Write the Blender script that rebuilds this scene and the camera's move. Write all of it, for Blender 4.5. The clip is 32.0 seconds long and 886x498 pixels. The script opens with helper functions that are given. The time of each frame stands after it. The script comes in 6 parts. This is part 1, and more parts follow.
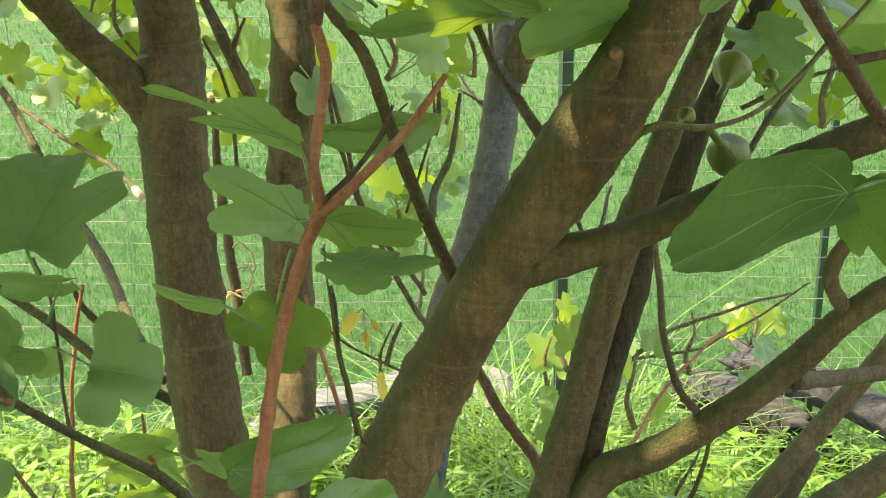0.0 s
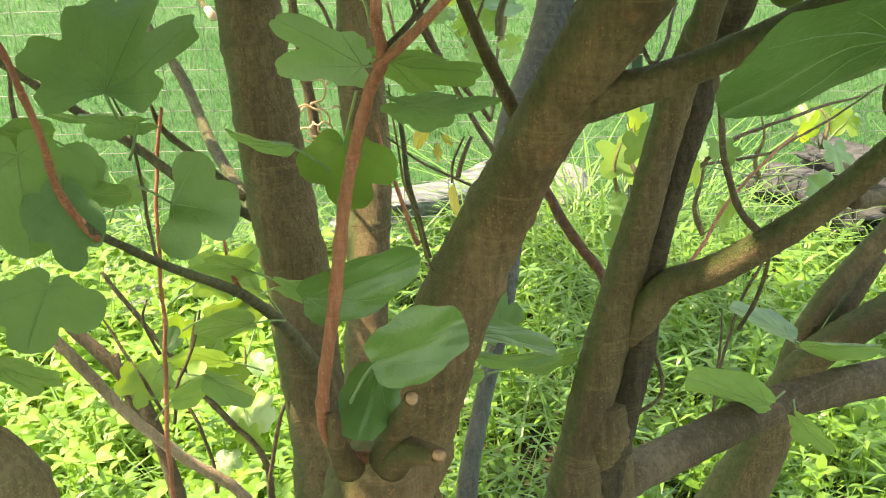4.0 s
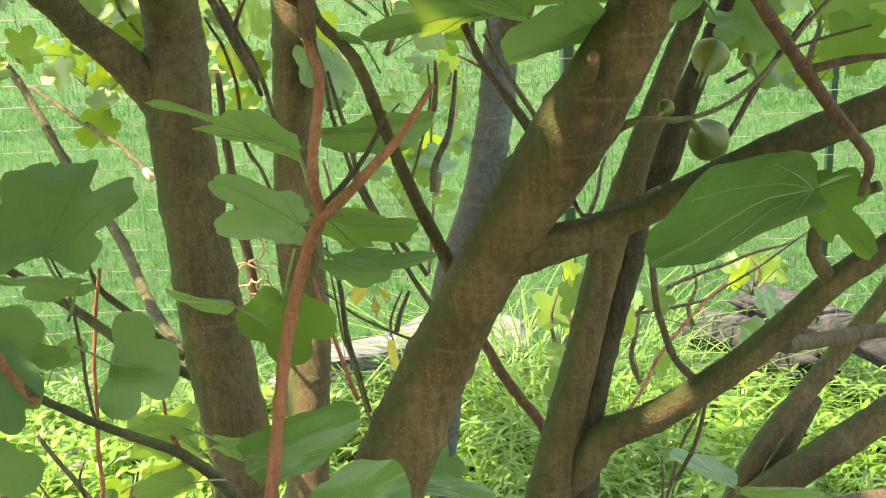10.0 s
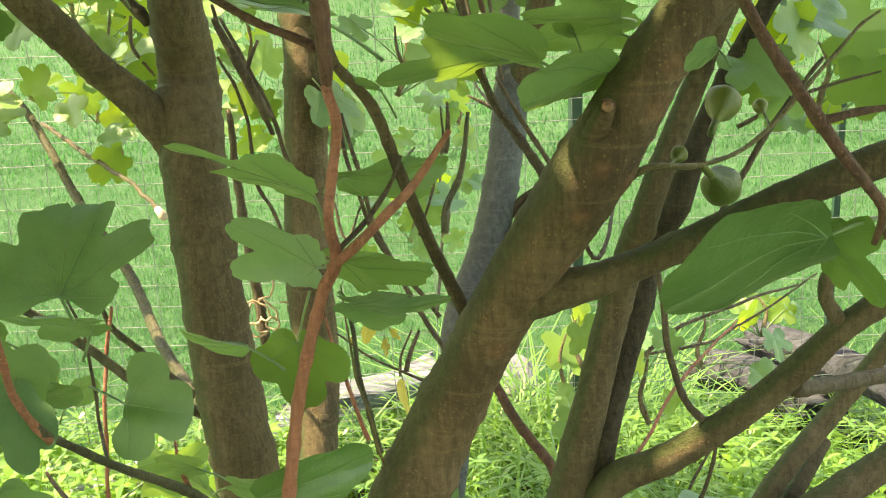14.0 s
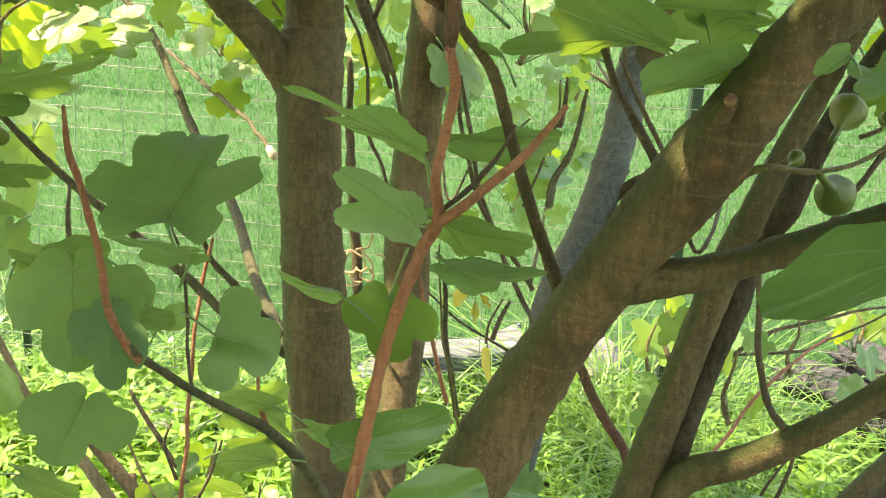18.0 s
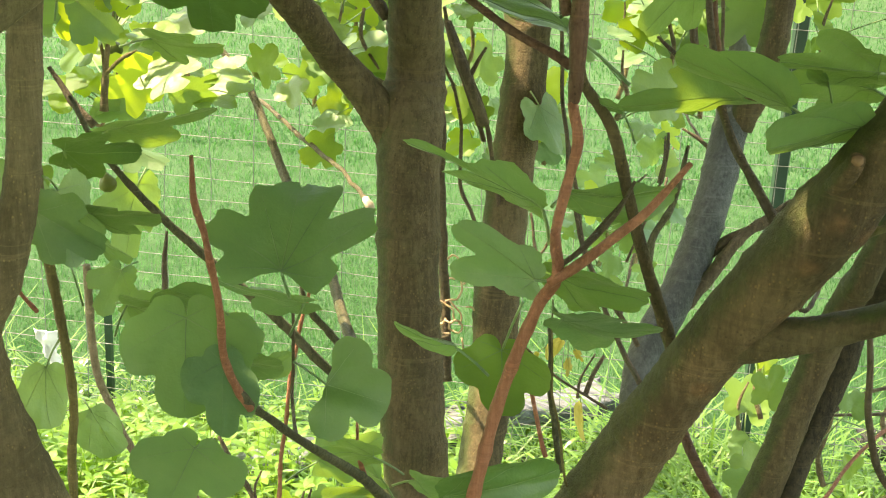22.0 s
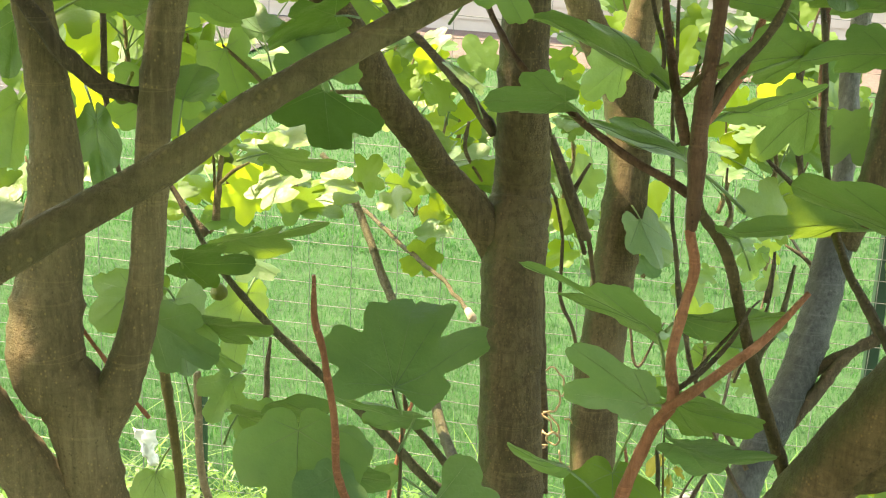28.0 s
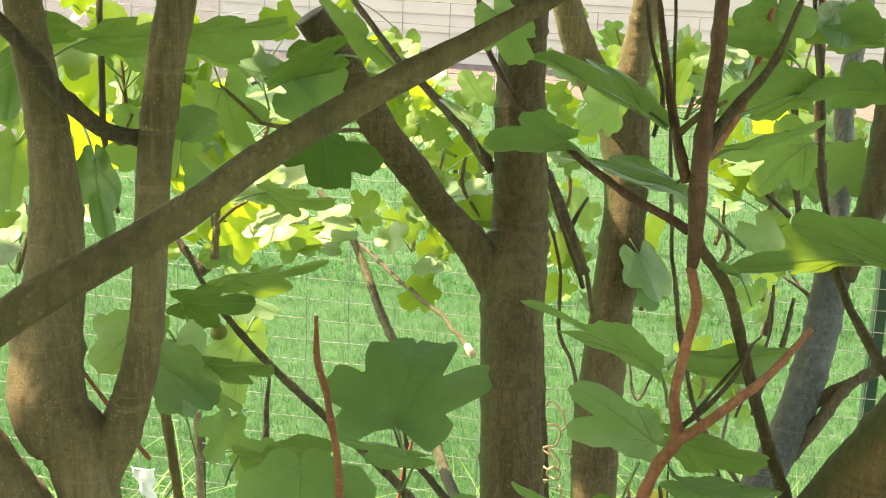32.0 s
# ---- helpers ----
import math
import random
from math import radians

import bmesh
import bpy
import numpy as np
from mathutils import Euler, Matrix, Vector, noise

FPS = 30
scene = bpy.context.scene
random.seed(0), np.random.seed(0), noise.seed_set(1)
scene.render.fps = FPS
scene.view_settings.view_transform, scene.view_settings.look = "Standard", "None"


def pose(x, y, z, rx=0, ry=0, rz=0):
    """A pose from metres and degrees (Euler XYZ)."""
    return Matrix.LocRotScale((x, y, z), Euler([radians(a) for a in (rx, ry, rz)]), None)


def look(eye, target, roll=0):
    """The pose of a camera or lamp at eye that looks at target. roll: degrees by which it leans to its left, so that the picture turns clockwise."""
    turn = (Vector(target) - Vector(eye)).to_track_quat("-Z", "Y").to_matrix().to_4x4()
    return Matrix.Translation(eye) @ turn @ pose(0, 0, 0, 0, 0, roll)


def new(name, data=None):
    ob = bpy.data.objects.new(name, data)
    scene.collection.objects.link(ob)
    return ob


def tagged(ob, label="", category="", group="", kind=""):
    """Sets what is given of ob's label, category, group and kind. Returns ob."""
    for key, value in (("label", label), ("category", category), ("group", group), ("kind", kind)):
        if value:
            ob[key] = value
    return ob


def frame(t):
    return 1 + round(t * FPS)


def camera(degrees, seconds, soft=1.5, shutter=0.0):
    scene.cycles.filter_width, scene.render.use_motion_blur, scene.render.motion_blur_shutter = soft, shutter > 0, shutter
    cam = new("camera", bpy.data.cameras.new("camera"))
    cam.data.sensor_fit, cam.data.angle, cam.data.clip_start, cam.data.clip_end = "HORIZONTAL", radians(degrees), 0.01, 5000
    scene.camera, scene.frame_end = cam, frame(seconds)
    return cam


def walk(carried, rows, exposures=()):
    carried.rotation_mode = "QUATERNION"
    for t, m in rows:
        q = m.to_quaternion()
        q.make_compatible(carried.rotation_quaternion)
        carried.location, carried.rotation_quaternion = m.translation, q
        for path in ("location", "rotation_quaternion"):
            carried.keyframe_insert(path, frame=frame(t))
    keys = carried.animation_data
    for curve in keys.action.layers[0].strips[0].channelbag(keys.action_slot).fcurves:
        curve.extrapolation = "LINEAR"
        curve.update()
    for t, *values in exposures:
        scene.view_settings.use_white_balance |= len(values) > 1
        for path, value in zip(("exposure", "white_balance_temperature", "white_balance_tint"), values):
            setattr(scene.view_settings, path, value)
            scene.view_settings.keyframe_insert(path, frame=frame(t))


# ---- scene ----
cam = camera(35.74, 32.0, soft=1.1)
walk(cam, [
    (0, pose(-0.0093, 0.0352, 1.5934, 69.730, 0.348, -0.749)),
    (0.5, pose(0.0089, 0.0105, 1.6154, 68.422, 1.702, -0.960)),
    (1, pose(0.0184, 0.0050, 1.6427, 64.517, 2.191, -0.814)),
    (1.5, pose(0.0153, 0.0173, 1.6520, 60.652, 2.428, 0.010)),
    (2, pose(0.0145, 0.0209, 1.6555, 61.845, 2.850, 1.046)),
    (2.5, pose(0.0158, 0.0186, 1.6395, 62.008, 2.976, 1.493)),
    (4.5, pose(0.0019, 0.0156, 1.6423, 60.539, 2.586, 1.900)),
    (5, pose(0.0093, 0.0120, 1.6291, 62.540, 2.818, 1.534)),
    (5.5, pose(0.0095, 0.0108, 1.6332, 63.982, 3.163, 0.980)),
    (6, pose(0.0083, 0.0121, 1.6373, 64.585, 3.207, 0.733)),
    (6.5, pose(0.0076, 0.0113, 1.6407, 65.071, 3.160, 0.554)),
    (7, pose(0.0072, 0.0102, 1.6416, 65.271, 3.033, 0.298)),
    (7.5, pose(0.0090, 0.0076, 1.6447, 65.571, 2.863, -0.108)),
    (8, pose(0.0095, 0.0053, 1.6448, 66.003, 2.766, -0.500)),
    (8.5, pose(0.0089, 0.0045, 1.6473, 66.369, 2.734, -0.841)),
    (9, pose(0.0059, 0.0059, 1.6471, 66.698, 2.689, -0.938)),
    (9.5, pose(0.0053, 0.0060, 1.6469, 66.897, 2.638, -0.943)),
    (10, pose(0.0052, 0.0042, 1.6476, 67.059, 2.662, -0.969)),
    (10.5, pose(0.0052, 0.0025, 1.6509, 67.236, 2.613, -1.039)),
    (11, pose(0.0037, 0.0020, 1.6487, 67.519, 2.569, -1.090)),
    (11.5, pose(0.0022, 0.0034, 1.6480, 67.611, 2.521, -1.084)),
    (12, pose(0.0009, 0.0022, 1.6461, 67.611, 2.534, -1.126)),
    (12.5, pose(0.0016, -0.0003, 1.6498, 67.725, 2.511, -1.090)),
    (13, pose(0.0000, 0.0000, 1.6500, 67.977, 2.549, -1.030)),
    (13.5, pose(-0.0064, 0.0005, 1.6532, 68.247, 2.437, -0.809)),
    (15.5, pose(0.0268, 0.0062, 1.6597, 69.305, 2.209, 0.018)),
    (16, pose(0.0156, 0.0164, 1.6618, 69.409, 0.901, 2.477)),
    (16.5, pose(0.0125, 0.0170, 1.6563, 68.866, 0.845, 4.866)),
    (17, pose(0.0207, 0.0168, 1.6440, 67.891, 0.645, 5.492)),
    (17.5, pose(0.0158, 0.0108, 1.6504, 67.020, -0.939, 5.583)),
    (18, pose(-0.0024, -0.0001, 1.6564, 67.154, -2.848, 5.924)),
    (18.5, pose(-0.0112, -0.0049, 1.6553, 67.452, -3.623, 6.473)),
    (19, pose(-0.0134, -0.0076, 1.6573, 67.786, -3.469, 7.246)),
    (19.5, pose(-0.0196, -0.0098, 1.6563, 68.130, -3.551, 7.762)),
    (20, pose(-0.0302, -0.0094, 1.6570, 68.446, -3.341, 8.213)),
    (20.5, pose(-0.0333, -0.0079, 1.6591, 68.661, -3.218, 8.652)),
    (21, pose(-0.0351, -0.0063, 1.6576, 68.900, -2.994, 8.824)),
    (21.5, pose(-0.0365, -0.0074, 1.6580, 69.059, -3.032, 8.878)),
    (22, pose(-0.0367, -0.0066, 1.6576, 69.126, -2.804, 8.905)),
    (22.5, pose(-0.0406, -0.0057, 1.6578, 69.078, -2.594, 8.959)),
    (23, pose(-0.0423, -0.0059, 1.6581, 69.139, -2.542, 8.963)),
    (23.5, pose(-0.0427, -0.0063, 1.6584, 69.263, -2.400, 8.897)),
    (24, pose(-0.0436, -0.0075, 1.6611, 69.301, -2.285, 8.859)),
    (24.5, pose(-0.0451, -0.0089, 1.6623, 69.492, -2.235, 8.731)),
    (25, pose(-0.0515, -0.0069, 1.6626, 69.793, -2.312, 8.675)),
    (25.5, pose(-0.0550, -0.0200, 1.6733, 70.212, -3.986, 10.127)),
    (26, pose(-0.0545, -0.0226, 1.6765, 70.345, -4.156, 12.712)),
    (26.5, pose(-0.0529, -0.0210, 1.6757, 71.343, -3.906, 13.482)),
    (28.5, pose(-0.0573, -0.0171, 1.6746, 73.294, -2.486, 12.549)),
    (29, pose(-0.0580, -0.0147, 1.6749, 73.405, -2.435, 12.683)),
    (29.5, pose(-0.0581, -0.0151, 1.6752, 73.536, -2.318, 12.675)),
    (30, pose(-0.0582, -0.0165, 1.6756, 73.688, -2.249, 12.654)),
    (30.5, pose(-0.0584, -0.0148, 1.6772, 73.848, -2.303, 12.600)),
    (31, pose(-0.0594, -0.0156, 1.6786, 73.980, -2.331, 12.506)),
    (31.5, pose(-0.0596, -0.0165, 1.6806, 74.162, -2.318, 12.320)),
    (32, pose(-0.0609, -0.0199, 1.6800, 74.494, -2.156, 12.285)),
], exposures=[(0, 2.58, 10500, 11), (1.2, 2.78, 10500, 11), (18, 2.78, 10500, 11), (22, 2.75, 10500, 11), (32, 2.72, 10500, 11)])
# path end

import functools

# ---- light ----
SUN_ELEVATION, SUN_AZIMUTH = 57.0, -80.0  # degrees; azimuth from +y towards +x
world = bpy.data.worlds.new("sky")
scene.world = world
world.use_nodes = True
wn = world.node_tree.nodes
sky = wn.new("ShaderNodeTexSky")
sky.sky_type, sky.sun_disc = "NISHITA", False
sky.sun_elevation, sky.sun_rotation = radians(SUN_ELEVATION), radians(SUN_AZIMUTH)
wn["Background"].inputs["Strength"].default_value = 0.15
world.node_tree.links.new(sky.outputs["Color"], wn["Background"].inputs["Color"])
sun_data = bpy.data.lights.new("sun", "SUN")
sun_data.energy, sun_data.angle, sun_data.color = 2.55, radians(0.55), (1.0, 0.95, 0.86)
sun = new("sun", sun_data)
se, sa = radians(SUN_ELEVATION), radians(SUN_AZIMUTH)
sun_dir = Vector((math.sin(sa) * math.cos(se), math.cos(sa) * math.cos(se), math.sin(se)))
sun.matrix_world = look(sun_dir * 30, (0, 0, 0))


# ---- materials ----
class Nodes:
    """A small helper to write a node material line by line."""

    def __init__(self, name):
        self.mat = bpy.data.materials.new(name)
        self.mat.use_nodes = True
        self.t = self.mat.node_tree
        self.t.nodes.clear()
        self.out = self.t.nodes.new("ShaderNodeOutputMaterial")

    def add(self, kind, props=None, **ins):
        n = self.t.nodes.new(kind)
        for k, v in (props or {}).items():
            if k == "operation":
                n.operation = v
            elif k == "data_type":
                n.data_type = v
            elif k == "blend_type":
                n.blend_type = v
            elif k == "feature":
                n.feature = v
        for k, v in ins.items():
            self.put(n, k.replace("_", " "), v)
        return n

    def put(self, n, key, v):
        s = n.inputs[int(key)] if key.isdigit() else n.inputs[key]
        if isinstance(v, bpy.types.NodeSocket):
            self.t.links.new(v, s)
        else:
            s.default_value = v

    def coords(self):
        return self.add("ShaderNodeTexCoord").outputs["Object"]

    def noise(self, scale, detail=4.0, rough=0.6, vec=None):
        n = self.add("ShaderNodeTexNoise", Scale=scale, Detail=detail, Roughness=rough)
        self.put(n, "Vector", vec if vec is not None else self.coords())
        return n.outputs["Fac"]

    def stretch(self, sx, sy, sz):
        n = self.add("ShaderNodeMapping")
        self.put(n, "Vector", self.coords())
        n.inputs["Scale"].default_value = (sx, sy, sz)
        return n.outputs["Vector"]

    def ramp(self, fac, stops):
        n = self.add("ShaderNodeValToRGB", Fac=fac)
        el = n.color_ramp.elements
        el[0].position, el[0].color = stops[0][0], (*stops[0][1], 1)
        el[1].position, el[1].color = stops[-1][0], (*stops[-1][1], 1)
        for p, c in stops[1:-1]:
            e = el.new(p)
            e.color = (*c, 1)
        return n.outputs["Color"]

    def mix(self, fac, a, b, mode="MIX"):
        n = self.add("ShaderNodeMix", {"data_type": "RGBA", "blend_type": mode})
        for i, v in ((0, fac), (6, a), (7, b)):
            if isinstance(v, bpy.types.NodeSocket):
                self.t.links.new(v, n.inputs[i])
            else:
                n.inputs[i].default_value = v if i == 0 else (*v, 1)
        return n.outputs[2]

    def bump(self, height, strength, distance):
        n = self.add("ShaderNodeBump", Strength=strength, Distance=distance, Height=height)
        return n.outputs["Normal"]

    def math(self, op, a, b=0.0):
        n = self.add("ShaderNodeMath", {"operation": op})
        self.put(n, "0", a), self.put(n, "1", b)
        return n.outputs[0]

    def surface(self, color, rough=0.8, normal=None, spec=0.3, metal=0.0):
        n = self.add("ShaderNodeBsdfPrincipled")
        self.put(n, "Base Color", color if isinstance(color, bpy.types.NodeSocket) else (*color, 1))
        self.put(n, "Roughness", rough), self.put(n, "Specular IOR Level", spec), self.put(n, "Metallic", metal)
        if normal is not None:
            self.put(n, "Normal", normal)
        return n.outputs["BSDF"]

    def done(self, shader):
        self.t.links.new(shader, self.out.inputs["Surface"])
        return self.mat


def bark_material(name, dark, light, algae, algae_amount, rough=0.7, spots=0.6, scars=()):
    """Smooth fig bark: fine grain and streaks, hairline rings, lenticels, and algae on the damp side."""
    m = Nodes(name)
    deep = tuple(c * 0.6 for c in dark)
    pale = tuple(min(1, c * 1.1 + sum(light) * 0.05) for c in light)
    base = m.ramp(m.noise(170, 8, 0.72), [(0.3, dark), (0.5, tuple((a + b) / 2 for a, b in zip(dark, light))), (0.7, light)])
    wide = m.noise(9, 3, 0.55)
    base = m.mix(m.ramp(wide, [(0.36, (0.5, 0.5, 0.5)), (0.52, (0, 0, 0))]), base, deep)
    base = m.mix(m.ramp(wide, [(0.52, (0, 0, 0)), (0.68, (0.45, 0.45, 0.45))]), base, pale)
    # long streaks run down the stem, hairline rings and lenticels lie across it
    streak = m.noise(1.0, 6, 0.75, m.stretch(150, 150, 9))
    base = m.mix(m.ramp(streak, [(0.36, (0.55, 0.55, 0.55)), (0.5, (0, 0, 0))]), base, deep)
    base = m.mix(m.ramp(streak, [(0.52, (0, 0, 0)), (0.66, (0.5, 0.5, 0.5))]), base, pale)
    rings = m.noise(1.0, 2, 0.5, m.stretch(5, 5, 95))
    base = m.mix(m.ramp(rings, [(0.61, (0, 0, 0)), (0.645, (0.3, 0.3, 0.3)), (0.68, (0, 0, 0))]), base, tuple(min(1, c * 1.5) for c in light))
    base = m.mix(m.ramp(rings, [(0.33, (0, 0, 0)), (0.36, (0.22, 0.22, 0.22)), (0.39, (0, 0, 0))]), base, deep)
    dots = m.add("ShaderNodeTexVoronoi", Scale=330.0, Vector=m.stretch(0.8, 0.8, 0.62)).outputs["Distance"]
    speck = m.math("MULTIPLY", m.ramp(dots, [(0.14, (1, 1, 1)), (0.3, (0, 0, 0))]), m.ramp(m.noise(42, 2), [(0.47, (0, 0, 0)), (0.55, (1, 1, 1))]))
    base = m.mix(m.math("MULTIPLY", speck, spots * 0.75), base, (min(1, light[0] * 1.9), light[1] * 1.75, light[2] * 1.5))
    pits = m.math("MULTIPLY", m.ramp(dots, [(0.12, (1, 1, 1)), (0.28, (0, 0, 0))]), m.ramp(m.noise(42, 2), [(0.38, (1, 1, 1)), (0.45, (0, 0, 0))]))
    base = m.mix(m.math("MULTIPLY", pits, 0.75), base, deep)
    facing = m.add("ShaderNodeVectorMath", {"operation": "DOT_PRODUCT"})
    m.put(facing, "0", m.add("ShaderNodeNewGeometry").outputs["Normal"]), m.put(facing, "1", (-0.95, 0.05, 0.3))
    side = m.math("ADD", m.math("MULTIPLY", facing.outputs["Value"], 0.62), m.math("ADD", m.math("MULTIPLY", m.noise(70, 7, 0.75), 0.4), m.math("MULTIPLY", m.noise(7, 2), 0.4)))
    side = m.ramp(side, [(0.62, (0, 0, 0)), (0.86, (1, 1, 1))])
    film = m.ramp(m.noise(22, 6, 0.75), [(0.5, (0, 0, 0)), (0.7, (0.5, 0.5, 0.5))])
    cover = m.math("MAXIMUM", m.math("MULTIPLY", film, algae_amount), m.math("MINIMUM", m.math("MULTIPLY", side, algae_amount * 1.7), 0.9))
    base = m.mix(cover, base, m.ramp(m.noise(120, 5, 0.7), [(0.35, tuple(c * 0.7 for c in algae)), (0.65, tuple(c * 1.25 for c in algae))]))
    for at, r in scars:  # healed, orange-brown bark round old cuts
        far = m.add("ShaderNodeVectorMath", {"operation": "DISTANCE"})
        m.put(far, "0", m.coords()), m.put(far, "1", at)
        edge = m.math("ADD", m.math("DIVIDE", far.outputs["Value"], r), m.math("MULTIPLY", m.noise(90, 5), 0.9))
        base = m.mix(m.ramp(edge, [(0.4, (0.8, 0.8, 0.8)), (2.5, (0, 0, 0))]), base, m.ramp(m.noise(130, 5), [(0.35, (0.19, 0.085, 0.037)), (0.65, (0.44, 0.22, 0.11))]))
    h = m.math("ADD", m.noise(300, 5, 0.75), m.math("ADD", m.math("MULTIPLY", rings, 0.15), m.math("MULTIPLY", speck, 0.25)))
    h = m.math("ADD", h, m.math("MULTIPLY", streak, 0.8))
    return m.done(m.surface(base, rough, m.bump(h, 1.0, 0.0045), 0.35))


bark = bark_material("fig_bark", (0.09, 0.062, 0.029), (0.2, 0.143, 0.07), (0.06, 0.085, 0.022), 0.55)
bark_scarred = bark_material("scarred_fig_bark", (0.128, 0.078, 0.037), (0.27, 0.174, 0.088), (0.07, 0.09, 0.026), 0.5, scars=(((0.120, 0.865, 1.359), 0.022), ((0.101, 0.857, 1.372), 0.018), ((0.084, 0.884, 1.288), 0.022), ((0.104, 0.843, 1.417), 0.014), ((0.138, 0.851, 1.411), 0.026), ((0.145, 0.851, 1.440), 0.022), ((0.087, 0.866, 1.336), 0.018), ((0.032, 0.909, 1.219), 0.018), ((-0.086, 0.935, 0.897), 0.034)))
bark_black = bark_material("rough_dark_bark", (0.03, 0.024, 0.014), (0.105, 0.08, 0.045), (0.04, 0.05, 0.018), 0.3, 0.85, 0.5)
bark_dark = bark_material("twig_bark", (0.085, 0.06, 0.036), (0.19, 0.138, 0.085), (0.09, 0.095, 0.035), 0.35)
bark_grey = bark_material("smooth_grey_bark", (0.06, 0.069, 0.067), (0.155, 0.17, 0.165), (0.08, 0.09, 0.06), 0.35, 0.45, 0.3)
bark_silver = bark_material("silver_bark", (0.17, 0.172, 0.16), (0.34, 0.345, 0.325), (0.16, 0.15, 0.1), 0.3, 0.5, 0.3)
# brown raised in tone: lens haze over the near trunk goes into its colour
bark_pale = bark_material("lightened_bark", (0.17, 0.126, 0.066), (0.31, 0.232, 0.125), (0.14, 0.135, 0.06), 0.4)
bark_red = bark_material("red_shoot_bark", (0.37, 0.125, 0.072), (0.56, 0.225, 0.135), (0.36, 0.16, 0.08), 0.35, 0.6, 0.4)
bark_olive = bark_material("olive_twig_bark", (0.075, 0.07, 0.036), (0.17, 0.155, 0.085), (0.06, 0.075, 0.025), 0.4)
bark_redbrown = bark_material("red_brown_bark", (0.115, 0.052, 0.033), (0.24, 0.118, 0.075), (0.14, 0.11, 0.05), 0.35, 0.65, 0.4)
bark_tan = bark_material("tan_dry_bark", (0.32, 0.23, 0.15), (0.52, 0.4, 0.27), (0.3, 0.25, 0.16), 0.3)
bark_yellow = bark_material("green_shoot_bark", (0.15, 0.125, 0.045), (0.27, 0.215, 0.08), (0.2, 0.14, 0.05), 0.5, 0.55)


def leaf_material(name, top, glow, vein, rough=0.45, share=0.42):
    """Leaf tissue: a waxy top over tissue that lets sunlight through, with lighter patches and fine bumps."""
    m = Nodes(name)
    rnd = m.add("ShaderNodeObjectInfo").outputs["Random"]
    isl = m.add("ShaderNodeNewGeometry").outputs["Random Per Island"]
    var = m.math("FRACT", m.math("ADD", rnd, isl))
    tint = m.mix(var, (top[0] * 0.6, top[1] * 0.72, top[2] * 0.85), (top[0] * 1.25, top[1] * 1.15, top[2] * 0.95))
    base = m.mix(m.ramp(m.noise(45, 4, 0.6), [(0.35, (0, 0, 0)), (0.75, (1, 1, 1))]), tint, vein)
    base = m.mix(0.6, base, tint)
    cells = m.add("ShaderNodeTexVoronoi", {"feature": "DISTANCE_TO_EDGE"}, Scale=170.0)
    m.put(cells, "Vector", m.coords())
    net = m.ramp(cells.outputs["Distance"], [(0.0, (1, 1, 1)), (0.12, (0, 0, 0))])
    base = m.mix(m.math("MULTIPLY", net, 0.12), base, vein)
    base = m.mix(m.ramp(m.noise(16, 3, 0.6), [(0.36, (0.4, 0.4, 0.4)), (0.6, (0, 0, 0))]), base, (top[0] * 0.55, top[1] * 0.66, top[2] * 0.7))
    swell = m.math("MULTIPLY", m.noise(48, 2, 0.5), 3.0)
    n = m.bump(m.math("ADD", swell, m.math("ADD", m.noise(300, 3, 0.6), m.math("MULTIPLY", net, -0.1))), 0.4, 0.0014)
    sur = m.surface(base, rough, n, 0.5)
    sur.node.inputs["Sheen Weight"].default_value, sur.node.inputs["Sheen Roughness"].default_value = 0.06, 0.45
    tr = m.add("ShaderNodeBsdfTranslucent")
    m.put(tr, "Color", m.mix(var, tuple(c * 0.8 for c in glow), glow))
    mixer = m.add("ShaderNodeMixShader", Fac=share)
    m.t.links.new(sur, mixer.inputs[1]), m.t.links.new(tr.outputs[0], mixer.inputs[2])
    return m.done(mixer.outputs[0])


leaf_green = leaf_material("fig_leaf", (0.128, 0.246, 0.112), (0.42, 0.7, 0.075), (0.2, 0.3, 0.13), 0.42, 0.2)
leaf_vein = leaf_material("leaf_vein", (0.155, 0.255, 0.105), (0.62, 0.84, 0.16), (0.26, 0.36, 0.15), 0.5, 0.06)
weed_green = leaf_material("weed_leaf", (0.1, 0.225, 0.034), (0.44, 0.76, 0.07), (0.17, 0.3, 0.06), 0.26, 0.22)
# leaf_dark, leaf_mid, leaf_light: the fig leaf again, shade or sun put into its colour
leaf_dark = leaf_material("shaded_fig_leaf", (0.078, 0.165, 0.05), (0.3, 0.58, 0.05), (0.12, 0.21, 0.08), 0.38, 0.14)
leaf_mid = leaf_material("sunny_fig_leaf", (0.115, 0.225, 0.05), (0.5, 0.75, 0.05), (0.17, 0.28, 0.08), 0.42, 0.2)
leaf_yellow = leaf_material("wilted_leaf", (0.5, 0.42, 0.09), (0.7, 0.6, 0.1), (0.55, 0.48, 0.2), 0.6, 0.3)
leaf_light = leaf_material("sunlit_fig_leaf", (0.11, 0.2, 0.055), (0.72, 0.95, 0.07), (0.16, 0.26, 0.09), 0.52, 0.5)
blade_green = leaf_material("grass_blade", (0.022, 0.108, 0.03), (0.08, 0.36, 0.075), (0.06, 0.19, 0.06), 0.7, 0.36)
# weed_green made brighter: the sun on the left of the bed, as colour
weed_pale = leaf_material("sunlit_weed_leaf", (0.125, 0.275, 0.035), (0.52, 0.82, 0.08), (0.22, 0.35, 0.06), 0.45, 0.38)
bed_blade = leaf_material("bed_grass_blade", (0.08, 0.19, 0.035), (0.36, 0.66, 0.08), (0.17, 0.33, 0.07), 0.45, 0.28)
